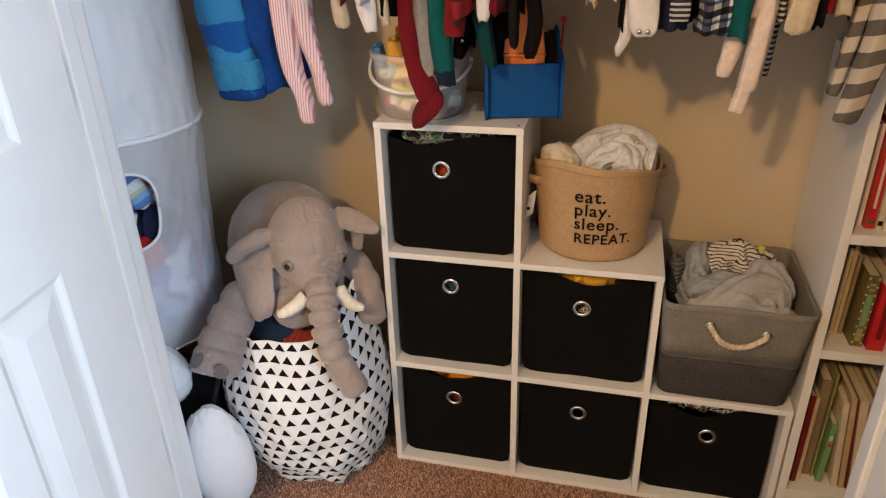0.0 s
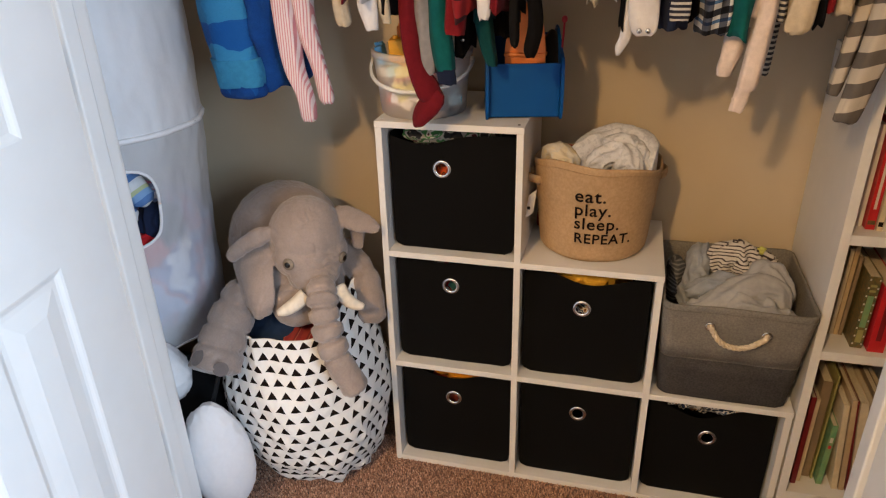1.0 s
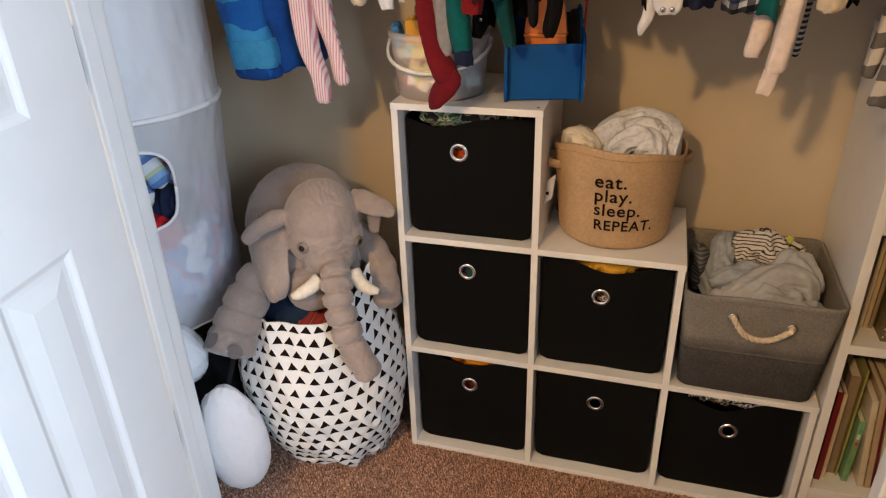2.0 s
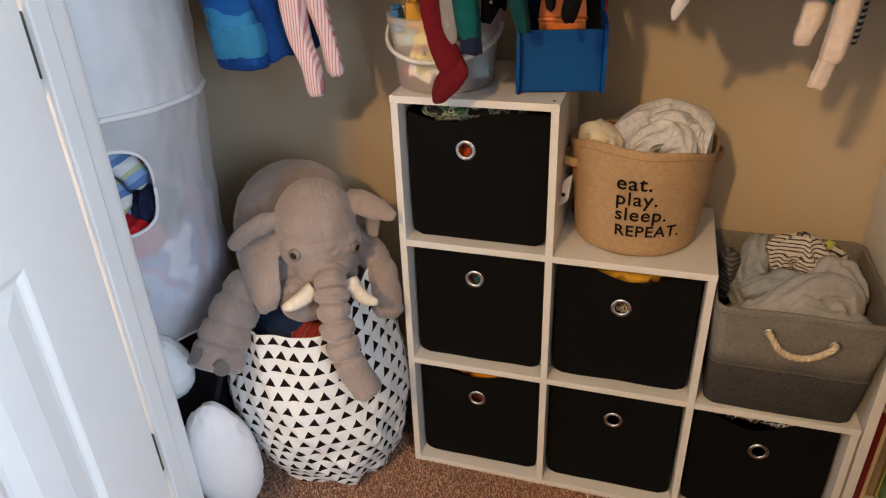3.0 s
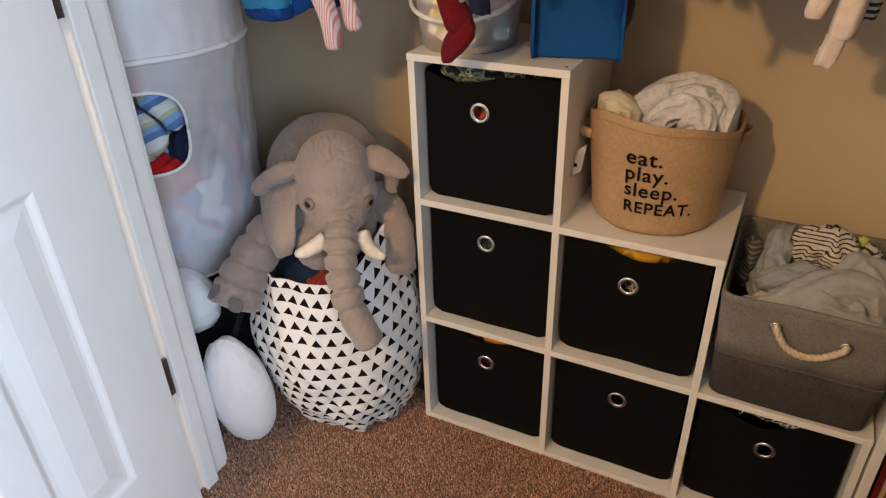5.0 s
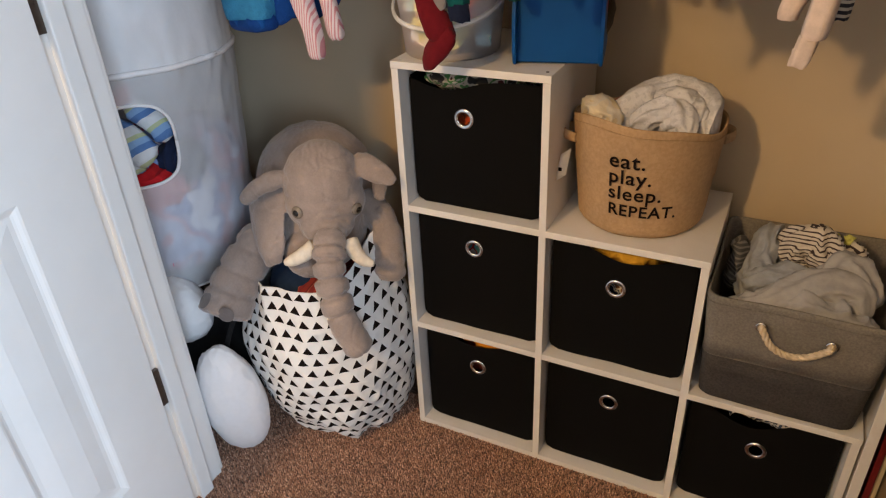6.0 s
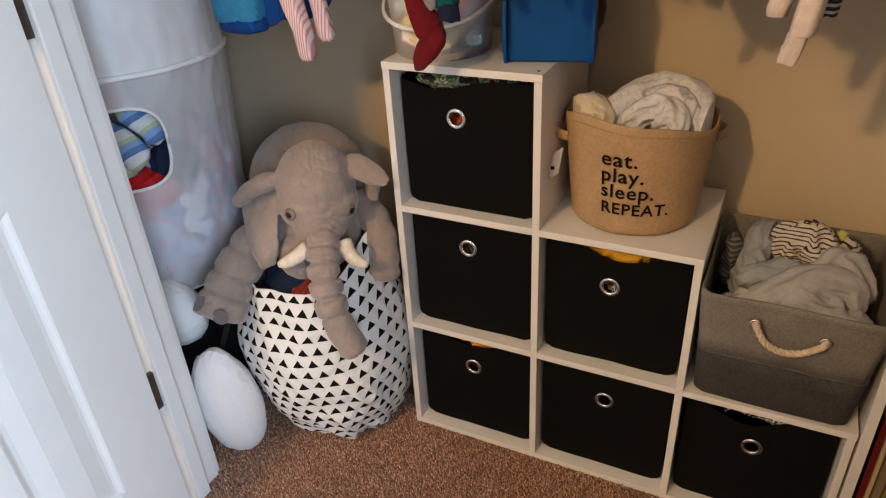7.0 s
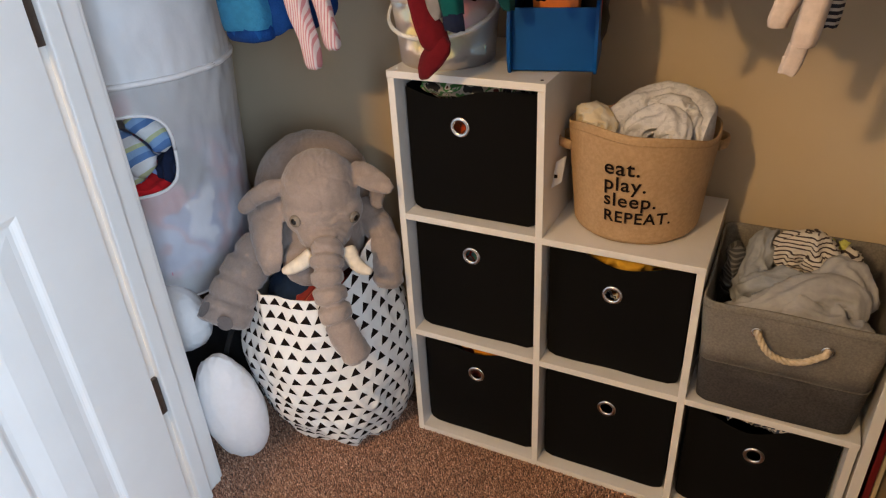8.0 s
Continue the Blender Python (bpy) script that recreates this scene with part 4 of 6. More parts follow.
def hamper():
    t = thing("hanging_hamper", "tall white net hamper hanging from the rod, full of washing", "hamper", at=(HX, HY, 0.39))
    z0, zs, z1 = 0.39, 0.900, 1.42
    pc, pw, pz0, pz1 = radians(-51), radians(25.5), 0.660, 0.840

    def wall(u, z, dr=0.0):
        a = 2 * math.pi * u
        p = Vector((math.cos(a) * 3, math.sin(a) * 3, z * 5))
        r = HR + 0.020 * max(0, min(1, (z - 0.58) / 0.27)) + dr + 0.006 * noise.noise(p) + 0.0022 * noise.noise(p * 4)
        # slack, upright creases
        r += 0.0022 * max(0, 1 - 2.5 * abs(noise.noise(Vector((math.cos(a) * 4 + z * 2, math.sin(a) * 4, z * 6))))) ** 2
        k = abs(z - zs)
        if 0.005 < k < 0.05:
            r += 0.0018 * math.sin(a * 34 + 3 * noise.noise(Vector((a * 4, 0, 0)))) * (1 - k / 0.05)
        if z < z0 + 0.02:
            r -= 0.004 * (1 - (z - z0) / 0.02)
        return Vector((HX + r * math.cos(a), HY + r * math.sin(a), z))

    def inport(a, z, grow=0.0):
        a = (a + math.pi) % (2 * math.pi) - math.pi
        dx, dz = abs(a - pc) / (pw + grow / HR), abs(z - (pz0 + pz1) / 2) / ((pz1 - pz0) / 2 + grow)
        return dx ** 3.2 + dz ** 3.2 < 1

    def shell(name, za, zb, nv, lab, port):
        bm = bmesh.new()
        nu = 160
        rows = [[bm.verts.new(wall(i / nu, za + (zb - za) * j / nv)) for i in range(nu)] for j in range(nv + 1)]
        for j in range(nv):
            for i in range(nu):
                if port and inport(2 * math.pi * (i + 0.5) / nu, za + (zb - za) * (j + 0.5) / nv):
                    continue
                bm.faces.new((rows[j][i], rows[j][(i + 1) % nu], rows[j + 1][(i + 1) % nu], rows[j + 1][i]))
        if za == z0:
            bm.faces.new(rows[0])
        o = part(name, bm, M_NET if port else M_NETU, t, lab)
        o.matrix_parent_inverse = t.matrix_basis.inverted()
        return o

    low = shell("lower_body", z0, zs - 0.001, 90, "white net lower compartment", True)
    shell("upper_body", zs, z1, 60, "white net upper compartment", False)
    for z, r in ((zs, 0.0062), (z1, 0.005), (z0, 0.0028)):
        bm = bmesh.new()
        pts = [wall(k / 96, z, 0.0015) for k in range(99)]
        tube(bm, pts, r, 8)
        o = part("seam_ring", bm, M_WHITE, t, "white piped ring")
        o.matrix_parent_inverse = t.matrix_basis.inverted()
    bm = bmesh.new()
    pts = []
    for k in range(65):
        a = 2 * math.pi * k / 64
        ca, sa = math.cos(a), math.sin(a)
        e = 2 / 3.2
        aa = pc + pw * math.copysign(abs(ca) ** e, ca)
        zz = (pz0 + pz1) / 2 + (pz1 - pz0) / 2 * math.copysign(abs(sa) ** e, sa)
        pts.append(wall(aa / (2 * math.pi), zz, 0.001))
    tube(bm, pts, 0.0036, 8)
    o = part("port_binding", bm, M_WHITE, t, "white binding of the side opening")
    o.matrix_parent_inverse = t.matrix_basis.inverted()
    for s in (-1, 1):
        bm = bmesh.new()
        tube(bm, [(HX + 0.12 * s, HY, z1), (HX + 0.03 * s, -0.02, 1.55), (HX + 0.03 * s, -0.02, 1.585)], 0.004, 8)
        o = part("hanging_strap", bm, M_WHITE, t)
        o.matrix_parent_inverse = t.matrix_basis.inverted()


hamper()
M_TOWELW = striped("striped_terry", [(0, (0.62, 0.64, 0.66)), (0.35, (0.10, 0.20, 0.42)), (0.6, (0.22, 0.36, 0.58)), (0.85, (0.45, 0.50, 0.30))], 0.055, 2, 0.02, bump=0.6, angle=35, bump_scale=260)
M_SOCKR = cloth("bright_red_cloth", (0.52, 0.015, 0.02))
M_NAVY = cloth("navy_cloth", (0.012, 0.018, 0.045))
M_SLATE = cloth("slate_cloth", (0.10, 0.14, 0.24))
DRUM = (HX, HY, HR - 0.002)
towel = thing("towel", "blue, white and green striped terry towel in a net hamper", "towel")
for k, (pts, r) in enumerate((([(-0.64, -0.215, 0.800), (-0.575, -0.215, 0.790), (-0.535, -0.185, 0.745), (-0.515, -0.165, 0.700)], 0.032), ([(-0.63, -0.225, 0.745), (-0.575, -0.220, 0.740), (-0.555, -0.205, 0.695), (-0.55, -0.195, 0.660)], 0.034), ([(-0.56, -0.16, 0.815), (-0.52, -0.14, 0.79), (-0.495, -0.12, 0.74)], 0.026), ([(-0.66, -0.235, 0.70), (-0.62, -0.225, 0.69), (-0.59, -0.205, 0.66)], 0.03))):
    bm = bmesh.new()
    tube(bm, spline(pts, 30), [r * (0.5 + 0.5 * min(1, i / 3, (30 - i) / 3)) for i in range(31)], 20, flat=0.75)
    for w in bm.verts:
        w.co += 0.006 * noise.noise_vector(w.co * 35 + Vector((k, 0, 0)))
        d = Vector((w.co.x - HX, w.co.y - HY, 0))
        if d.length > DRUM[2]:
            w.co -= d * (1 - DRUM[2] / d.length)
    part("towel_fold", bm, M_TOWELW, towel)
heap_thing("laundry", [((-0.535, -0.165, 0.635), (0.085, 0.07, 0.045), 62)], M_SOCKR, "red cloth in a net hamper", "laundry", within=DRUM)
heap_thing("laundry", [((-0.50, -0.10, 0.675), (0.05, 0.05, 0.055), 63)], M_NAVY, "black cloth in a net hamper", "laundry", within=DRUM)
heap_thing("laundry", [((-0.60, -0.17, 0.835), (0.07, 0.05, 0.028), 69)], M_SOCKR, "dark red cloth in a net hamper", "laundry", within=DRUM)
M_WASH = camo("mixed_washing", ((0.30, 0.36, 0.58), (0.52, 0.57, 0.76), (0.62, 0.20, 0.28), (0.24, 0.31, 0.56), (0.80, 0.80, 0.88)), 12)
heap_thing("laundry", [((HX, HY, 0.555), (0.26, 0.26, 0.165), 66)], M_WASH, "mixed red, blue and white washing heaped in a net hamper", "laundry", within=DRUM, u=72, v=48)
heap_thing("laundry", [((-0.65, -0.06, 1.03), (0.17, 0.17, 0.12), 68)], cloth("pale_washing", (0.60, 0.62, 0.66)), "pale washing in the upper net compartment", "laundry", within=DRUM, u=48, v=32)

# ---- triangle-print laundry bag ----
GX, GY = -0.205, -0.054


def bag_point(a, v, dr=0.0):
    """Surface of the soft bag; a: angle, v: 0 at the floor to 1 at the rim."""
    right = math.exp(-((math.remainder(a - radians(12), 2 * math.pi)) / 0.75) ** 2)
    zr = 0.452 + 0.085 * right + 0.012 * math.sin(3 * a)
    z = 0.004 + (zr - 0.004) * v
    prof = [(0.0, 0.118), (0.02, 0.135), (0.10, 0.160), (0.25, 0.188), (0.45, 0.200), (0.65, 0.193), (0.85, 0.172), (1.0, 0.152)]
    for (v0, r0), (v1, r1) in zip(prof, prof[1:]):
        if v <= v1:
            s = (v - v0) / (v1 - v0)
            s = s * s * (3 - 2 * s) * 0.35 + s * 0.65
            r = r0 + (r1 - r0) * s
            break
    p = Vector((math.cos(a) * 2.2, math.sin(a) * 2.2, z * 9))
    r += 0.009 * noise.noise(p) + 0.004 * (0.5 - abs(noise.noise(p * 2.7))) * 2 * (0.3 + v * (1 - v) * 2)
    # long soft creases from the rim and the foot
    r += 0.004 * math.sin(a * 9 + 3 * math.sin(a * 2 + z * 6)) * abs(v - 0.5) * 1.4
    # sharp crumples, strongest low down where the cloth slumps
    low = 0.5 + 1.3 * (1 - v) ** 1.3 * math.exp(-(math.remainder(a + 0.75, 2 * math.pi) / 0.9) ** 2)
    fold = 1 - abs(noise.noise(Vector((math.cos(a) * 2.6 + z * 5, math.sin(a) * 2.6 + z * 2, z * 6 + 3)))) * 2.4
    fine = 1 - abs(noise.noise(Vector((math.cos(a) * 6 - z * 9, math.sin(a) * 6, z * 16)))) * 2.4
    r += low * (0.0075 * max(fold, 0) ** 2 + 0.0022 * max(fine, 0) ** 2 - 0.003)
    r += dr
    slump = (1 - v) ** 1.2
    r += 0.004 * v
    return Vector((GX - 0.021 + 0.030 * slump + r * math.cos(a), GY + 0.02 * v + 0.046 * slump + r * math.sin(a), z))


def laundry_bag():
    t = thing("laundry_bag", "round white canvas laundry bag with black triangle print on carpet", "laundry bag", at=(GX, GY, 0))
    bm = bmesh.new()
    rows = grid_surface(bm, lambda u, v: bag_point(2 * math.pi * u, v), 240, 110, True)
    inn = [[bm.verts.new(Vector((GX + (w.co.x - GX) * k, GY + (w.co.y - GY) * k, w.co.z - d))) for w in rows[-1]] for k, d in ((0.985, -0.001), (0.965, 0.004), (0.95, 0.10))]
    rs = [rows[-1]] + inn
    for p, q in zip(rs, rs[1:]):
        for i in range(240):
            bm.faces.new((p[i], p[(i + 1) % 240], q[(i + 1) % 240], q[i]))
    bm.faces.new(rows[0])
    o = part("body", bm, M_BAG, t)
    o.matrix_parent_inverse = t.matrix_basis.inverted()
    # printed triangles, laid a hair over the cloth
    bm = bmesh.new()
    nrow, ncol, side = 15, 38, 0.0200
    rng = random.Random(4)
    for j in range(nrow):
        vc = 0.075 + 0.90 * j / (nrow - 1)
        for i in range(ncol):
            ac = 2 * math.pi * (i + 0.5 * (j % 2)) / ncol + rng.uniform(-0.004, 0.004)
            if math.sin(ac) > 0.55:
                continue
            here = bag_point(ac, vc)
            rr = math.hypot(here.x - GX, here.y - GY)
            H = (bag_point(ac, 1).z)
            tilt = rng.uniform(-0.12, 0.12) - 0.05
            n = 4
            grid = {}
            for p in range(n + 1):
                for q in range(n + 1 - p):
                    x = side * ((p / n) + 0.5 * (q / n) - 0.5)
                    z = side * 0.9 * (q / n - 0.4)
                    x, z = x * math.cos(tilt) - z * math.sin(tilt), x * math.sin(tilt) + z * math.cos(tilt)
                    vv = vc + z / H
                    if vv > 0.995:
                        vv = 0.995
                    grid[p, q] = bm.verts.new(bag_point(ac + x / rr, vv, 0.0009))
            for p in range(n):
                for q in range(n - p):
                    bm.faces.new((grid[p, q], grid[p + 1, q], grid[p, q + 1]))
                    if p + q < n - 1:
                        bm.faces.new((grid[p + 1, q], grid[p + 1, q + 1], grid[p, q + 1]))
    o = part("triangle_print", bm, M_PRINT, t, "printed black triangles", smooth=True)
    o.matrix_parent_inverse = t.matrix_basis.inverted()
    o["kind"] = "stuff"


laundry_bag()
M_PLAID = striped("red_plaid", [(0, (0.36, 0.05, 0.04)), (0.4, (0.22, 0.035, 0.035)), (0.55, (0.45, 0.16, 0.10)), (0.62, (0.30, 0.04, 0.04))], 0.028, 0, 0.004)
heap_thing("blanket", [((-0.175, -0.06, 0.382), (0.11, 0.105, 0.055), 71)], M_PLAID, "red plaid blanket in a laundry bag", "blanket", folds=0.12)
heap_thing("blanket", [((-0.245, -0.03, 0.405), (0.085, 0.10, 0.055), 72)], cloth("dark_blue_cloth", (0.02, 0.04, 0.085)), "dark blue blanket in a laundry bag", "blanket", folds=0.15)

# ---- plush elephant ----


def plush():
    bm = bmesh.new()
    # body, rump and head
    ball(bm, (-0.282, 0.085, 0.574), (0.142, 0.14, 0.152), (0, 0, 20), 32, 24)
    ball(bm, (-0.200, -0.020, 0.530), (0.100, 0.095, 0.095), (0, 0, 30), 28, 20)
    ball(bm, (-0.163, -0.045, 0.660), (0.083, 0.085, 0.088), (0, 0, 37), 32, 24)
    ball(bm, (-0.136, -0.084, 0.590), (0.060, 0.052, 0.048), (0, 0, 37), 28, 20)
    ball(bm, (-0.150, -0.062, 0.624), (0.085, 0.068, 0.060), (0, 0, 37), 28, 20)
    ball(bm, (-0.172, -0.098, 0.512), (0.064, 0.052, 0.056), (0, 0, 37), 24, 16)
    # trunk with rings
    path = spline([(-0.118, -0.102, 0.580), (-0.095, -0.138, 0.572), (-0.081, -0.166, 0.542), (-0.066, -0.184, 0.490), (-0.043, -0.194, 0.430), (-0.016, -0.197, 0.386), (-0.004, -0.197, 0.362)], 160)
    rad = []
    for i in range(161):
        s = i / 160
        r = 0.0305 + 0.001 * s
        if s < 0.62:
            u = s / 0.62 * 6
            r *= 1.10 - 0.36 * math.exp(-((u - round(u)) / 0.13) ** 2)
        if s > 0.86:
            r *= math.sqrt(max(1 - ((s - 0.86) / 0.142) ** 2, 0.01))
        rad.append(r)
    tube(bm, path, rad, 24)
    # near foreleg with a broad sole, hanging over the bag
    path = spline([(-0.275, -0.06, 0.545), (-0.305, -0.125, 0.515), (-0.318, -0.188, 0.462), (-0.322, -0.230, 0.418), (-0.322, -0.248, 0.397)], 120)
    rad = []
    for i in range(121):
        s = i / 120
        r = 0.042 + 0.018 * s
        if s < 0.7:
            u = s * 6.5
            r *= 1.03 - 0.13 * math.exp(-((u - round(u)) / 0.14) ** 2)
        if s > 0.86:
            r *= math.sqrt(max(1 - ((s - 0.86) / 0.16) ** 2, 0.05))
        rad.append(r)
    tube(bm, path, rad, 24)
    # far foreleg, pressed against the organizer
    path = spline([(-0.13, 0.05, 0.585), (-0.085, 0.035, 0.555), (-0.048, 0.006, 0.515), (-0.030, -0.022, 0.468), (-0.027, -0.036, 0.440)], 40)
    tube(bm, path, [0.033 * (1 + 0.14 * (abs(math.sin(i * 0.42)) - 0.5)) * (1 if i < 34 else math.sqrt(max(1 - ((i - 34) / 7) ** 2, 0.05))) for i in range(41)], 20)

    def ear(pts, thick):
        """A soft flap from a grid of control rows."""
        rows = [spline(r, 14) for r in pts]
        cols = [spline([tuple(rows[j][i]) for j in range(len(rows))], 16) for i in range(15)]
        fr, bk = [], []
        for i in range(15):
            fr.append([])
            bk.append([])
            for j in range(17):
                p = Vector(cols[i][j])
                e = min(i, 14 - i, j, 16 - j) / 3.0
                w = thick * min(1, 0.35 + 0.65 * min(e, 1))
                nrm = Vector((0.60, -0.72, 0.35)).normalized()
                fr[-1].append(bm.verts.new(p + nrm * w))
                bk[-1].append(bm.verts.new(p - nrm * w))
        for i in range(14):
            for j in range(16):
                bm.faces.new((fr[i][j], fr[i + 1][j], fr[i + 1][j + 1], fr[i][j + 1]))
                bm.faces.new((bk[i][j], bk[i][j + 1], bk[i + 1][j + 1], bk[i + 1][j]))
        for i in range(14):
            bm.faces.new((fr[i][0], bk[i][0], bk[i + 1][0], fr[i + 1][0]))
            bm.faces.new((fr[i][16], fr[i + 1][16], bk[i + 1][16], bk[i][16]))
        for j in range(16):
            bm.faces.new((fr[0][j], fr[0][j + 1], bk[0][j + 1], bk[0][j]))
            bm.faces.new((fr[14][j], bk[14][j], bk[14][j + 1], fr[14][j + 1]))

    # near ear: folded at the top, hanging down beside the face
    ear([[(-0.228, -0.074, 0.655), (-0.270, -0.090, 0.645), (-0.318, -0.100, 0.628)],
         [(-0.218, -0.106, 0.630), (-0.268, -0.120, 0.615), (-0.316, -0.116, 0.602)],
         [(-0.206, -0.136, 0.590), (-0.256, -0.154, 0.575), (-0.300, -0.134, 0.572)],
         [(-0.202, -0.154, 0.545), (-0.244, -0.172, 0.530), (-0.284, -0.149, 0.534)],
         [(-0.212, -0.158, 0.512), (-0.240, -0.170, 0.500), (-0.268, -0.151, 0.510)]], 0.009)
    tube(bm, spline([(-0.216, -0.090, 0.682), (-0.258, -0.118, 0.668), (-0.294, -0.128, 0.642), (-0.308, -0.130, 0.622)], 24), [(0.022 - 0.0003 * i) * math.sqrt(max(1 - ((i - 12) / 13.0) ** 4, 0.08)) for i in range(25)], 16)
    # far ear: held up against the organizer
    ear([[(-0.098, 0.026, 0.690), (-0.076, 0.028, 0.684), (-0.054, 0.028, 0.678)],
         [(-0.090, 0.024, 0.662), (-0.070, 0.028, 0.654), (-0.052, 0.032, 0.648)],
         [(-0.084, 0.020, 0.635), (-0.070, 0.028, 0.626), (-0.056, 0.034, 0.622)],
         [(-0.080, 0.012, 0.612), (-0.070, 0.020, 0.602), (-0.060, 0.024, 0.602)]], 0.009)
    tube(bm, spline([(-0.108, 0.002, 0.690), (-0.074, -0.010, 0.693), (-0.036, -0.022, 0.689), (0.008, -0.032, 0.680)], 20), [0.027 * math.sqrt(max(1 - (abs(i - 5) / 15.6) ** 2.2, 0.03)) for i in range(21)], 16, flat=0.55)
    me = bpy.data.meshes.new("raw")
    bmesh.ops.recalc_face_normals(bm, faces=bm.faces)
    bm.to_mesh(me)
    bm.free()
    tmp = bpy.data.objects.new("raw", me)
    scene.collection.objects.link(tmp)
    rm = tmp.modifiers.new("union", "REMESH")
    rm.mode, rm.voxel_size = "VOXEL", 0.0029
    sm = tmp.modifiers.new("soften", "SMOOTH")
    sm.factor, sm.iterations = 0.5, 2
    bpy.context.view_layer.update()
    fur = bpy.data.meshes.new_from_object(tmp.evaluated_get(bpy.context.evaluated_depsgraph_get()))
    bpy.data.objects.remove(tmp)
    bm = bmesh.new()
    bm.from_mesh(fur)
    bm.normal_update()
    for w in bm.verts:
        p = w.co
        # soft dents, a few sewn creases, and wrinkles gathered over the root of the trunk
        q = p - Vector((-0.112, -0.105, 0.612))
        near = math.exp(-(q.length / 0.040) ** 2)
        wr = math.sin(q.z * 330 + 5 * noise.noise(p * 40)) * near
        mid = (p.x + 0.163) * 0.77 + (p.y + 0.045) * 0.61
        if p.z > 0.64 and p.y < 0.03 and abs(mid) < 0.02:
            wr -= 0.35 * math.exp(-(mid / 0.0030) ** 2)
        if p.z > 0.66:
            wr += 0.22 * math.sin(mid * 520 + 4 * noise.noise(p * 45)) * math.exp(-((p.z - 0.735) / 0.025) ** 2) * math.exp(-(mid / 0.05) ** 2)
        w.co = p + w.normal * (0.0024 * noise.noise(p * 30) + 0.0012 * noise.noise(p * 90) - 0.0014 * max(0, 1 - abs(noise.noise(p * 18)) * 12) + 0.0028 * wr)
    for f in bm.faces:
        f.material_index = 0
        f.smooth = True

    def extra(idx, fn):
        before = set(bm.faces)
        fn()
        for f in bm.faces:
            if f not in before:
                f.material_index = idx
                f.smooth = True

    def tusks():
        for pts in ([(-0.132, -0.140, 0.560), (-0.150, -0.158, 0.545), (-0.168, -0.171, 0.535), (-0.184, -0.180, 0.530)], [(-0.072, -0.098, 0.562), (-0.054, -0.110, 0.546), (-0.032, -0.114, 0.534), (-0.010, -0.112, 0.529)]):
            tube(bm, spline(pts, 16), [0.0165 * math.sqrt(1 - (i / 16.5) ** 2 * 0.93) for i in range(17)], 16)

    extra(1, tusks)
    nrm = Vector((0.61, -0.77, 0.18)).normalized()
    eyes = (Vector((-0.177, -0.122, 0.618)), Vector((-0.082, -0.050, 0.610)))
    tree = BVHTree.FromBMesh(bm)

    def on_fur(p, d=Vector((0.53, -0.66, 0.53))):
        """Where a line from the front through p meets the plush, and the way it faces there."""
        hit = tree.ray_cast(p + d * 0.3, -d)
        return (hit[0], hit[1]) if hit[0] else (p, d)

    def button(p, size, lift):
        at, n = on_fur(p)
        q = n.to_track_quat("Z", "Y").to_matrix().to_4x4()
        r = bmesh.ops.create_uvsphere(bm, u_segments=20, v_segments=14, radius=1)
        bmesh.ops.transform(bm, verts=r["verts"], matrix=Matrix.Translation(at + n * lift) @ q @ Matrix.Diagonal((*size, 1)))

    extra(3, lambda: [button(e, (0.0135, 0.0135, 0.0065), 0.001) for e in eyes])
    extra(2, lambda: [button(e, (0.0080, 0.0080, 0.0050), 0.0040) for e in eyes])
    extra(4, lambda: [button(p, (0.017, 0.019, 0.0022), 0.0006) for p in (Vector((-0.345, -0.262, 0.446)), Vector((-0.285, -0.272, 0.432)))])
    ob = part("plush_elephant", bm, [M_FUR, M_TUSK, M_EYE, M_IRIS, M_FURD])
    return tagged(ob, "grey plush elephant with cream tusks sitting on a laundry bag", "soft toy")


plush()


def pillow(name, c, s, rot, label, seed):
    bm = bmesh.new()
    vs = ball(bm, (0, 0, 0), (1, 1, 1), u=128, v=80)
    m = Matrix.Translation(c) @ Euler([radians(a) for a in rot]).to_matrix().to_4x4() @ Matrix.Diagonal((*s, 1))
    for w in vs:
        p = w.co.copy()
        # egg outline with a pinched seam round the edge
        p.x *= 1 - 0.05 * p.z
        edge = math.hypot(p.x, p.z)
        k = 0.012 * noise.noise(Vector((p.x * 7, p.z * 7, seed))) * edge + 0.02 * noise.noise(p * 2 + Vector((seed, 0, 0)))
        # puckers along the seam and slack creases in the cover
        k += 0.018 * math.exp(-(p.y / 0.07) ** 2) * (0.6 + 0.4 * math.sin(math.atan2(p.z, p.x) * 31 + seed))
        k += 0.018 * max(0, 1 - 2.6 * abs(noise.noise(Vector((p.x * 2.2 + seed, p.y * 2, p.z * 3.4))))) ** 2
        w.co = m @ (p * (1 + k))
    return tagged(part(name, bm, M_WHITE), label, "cushion")


pillow("round_cushion", (-0.343, -0.262, 0.166), (0.078, 0.055, 0.163), (6, 0, 20), "white stuffed egg-shaped cushion standing on carpet beside a bag", 1.0)
pillow("round_cushion", (-0.512, -0.215, 0.345), (0.090, 0.06, 0.085), (0, 10, 10), "white stuffed cushion on a dark heap under a hamper", 2.0)
heap_thing("backpack", [((-0.52, -0.10, 0.13), (0.15, 0.19, 0.14), 81)], cloth("black_nylon", (0.010, 0.010, 0.011), rough=0.6), "black cloth backpack lying on carpet in a corner", "bag", folds=0.12, freq=6)
bm = bmesh.new()
tube(bm, spline([(-0.37, -0.205, 0.20), (-0.36, -0.235, 0.27), (-0.345, -0.22, 0.335), (-0.36, -0.17, 0.36), (-0.41, -0.13, 0.30)], 30), 0.006, 8, flat=0.4)
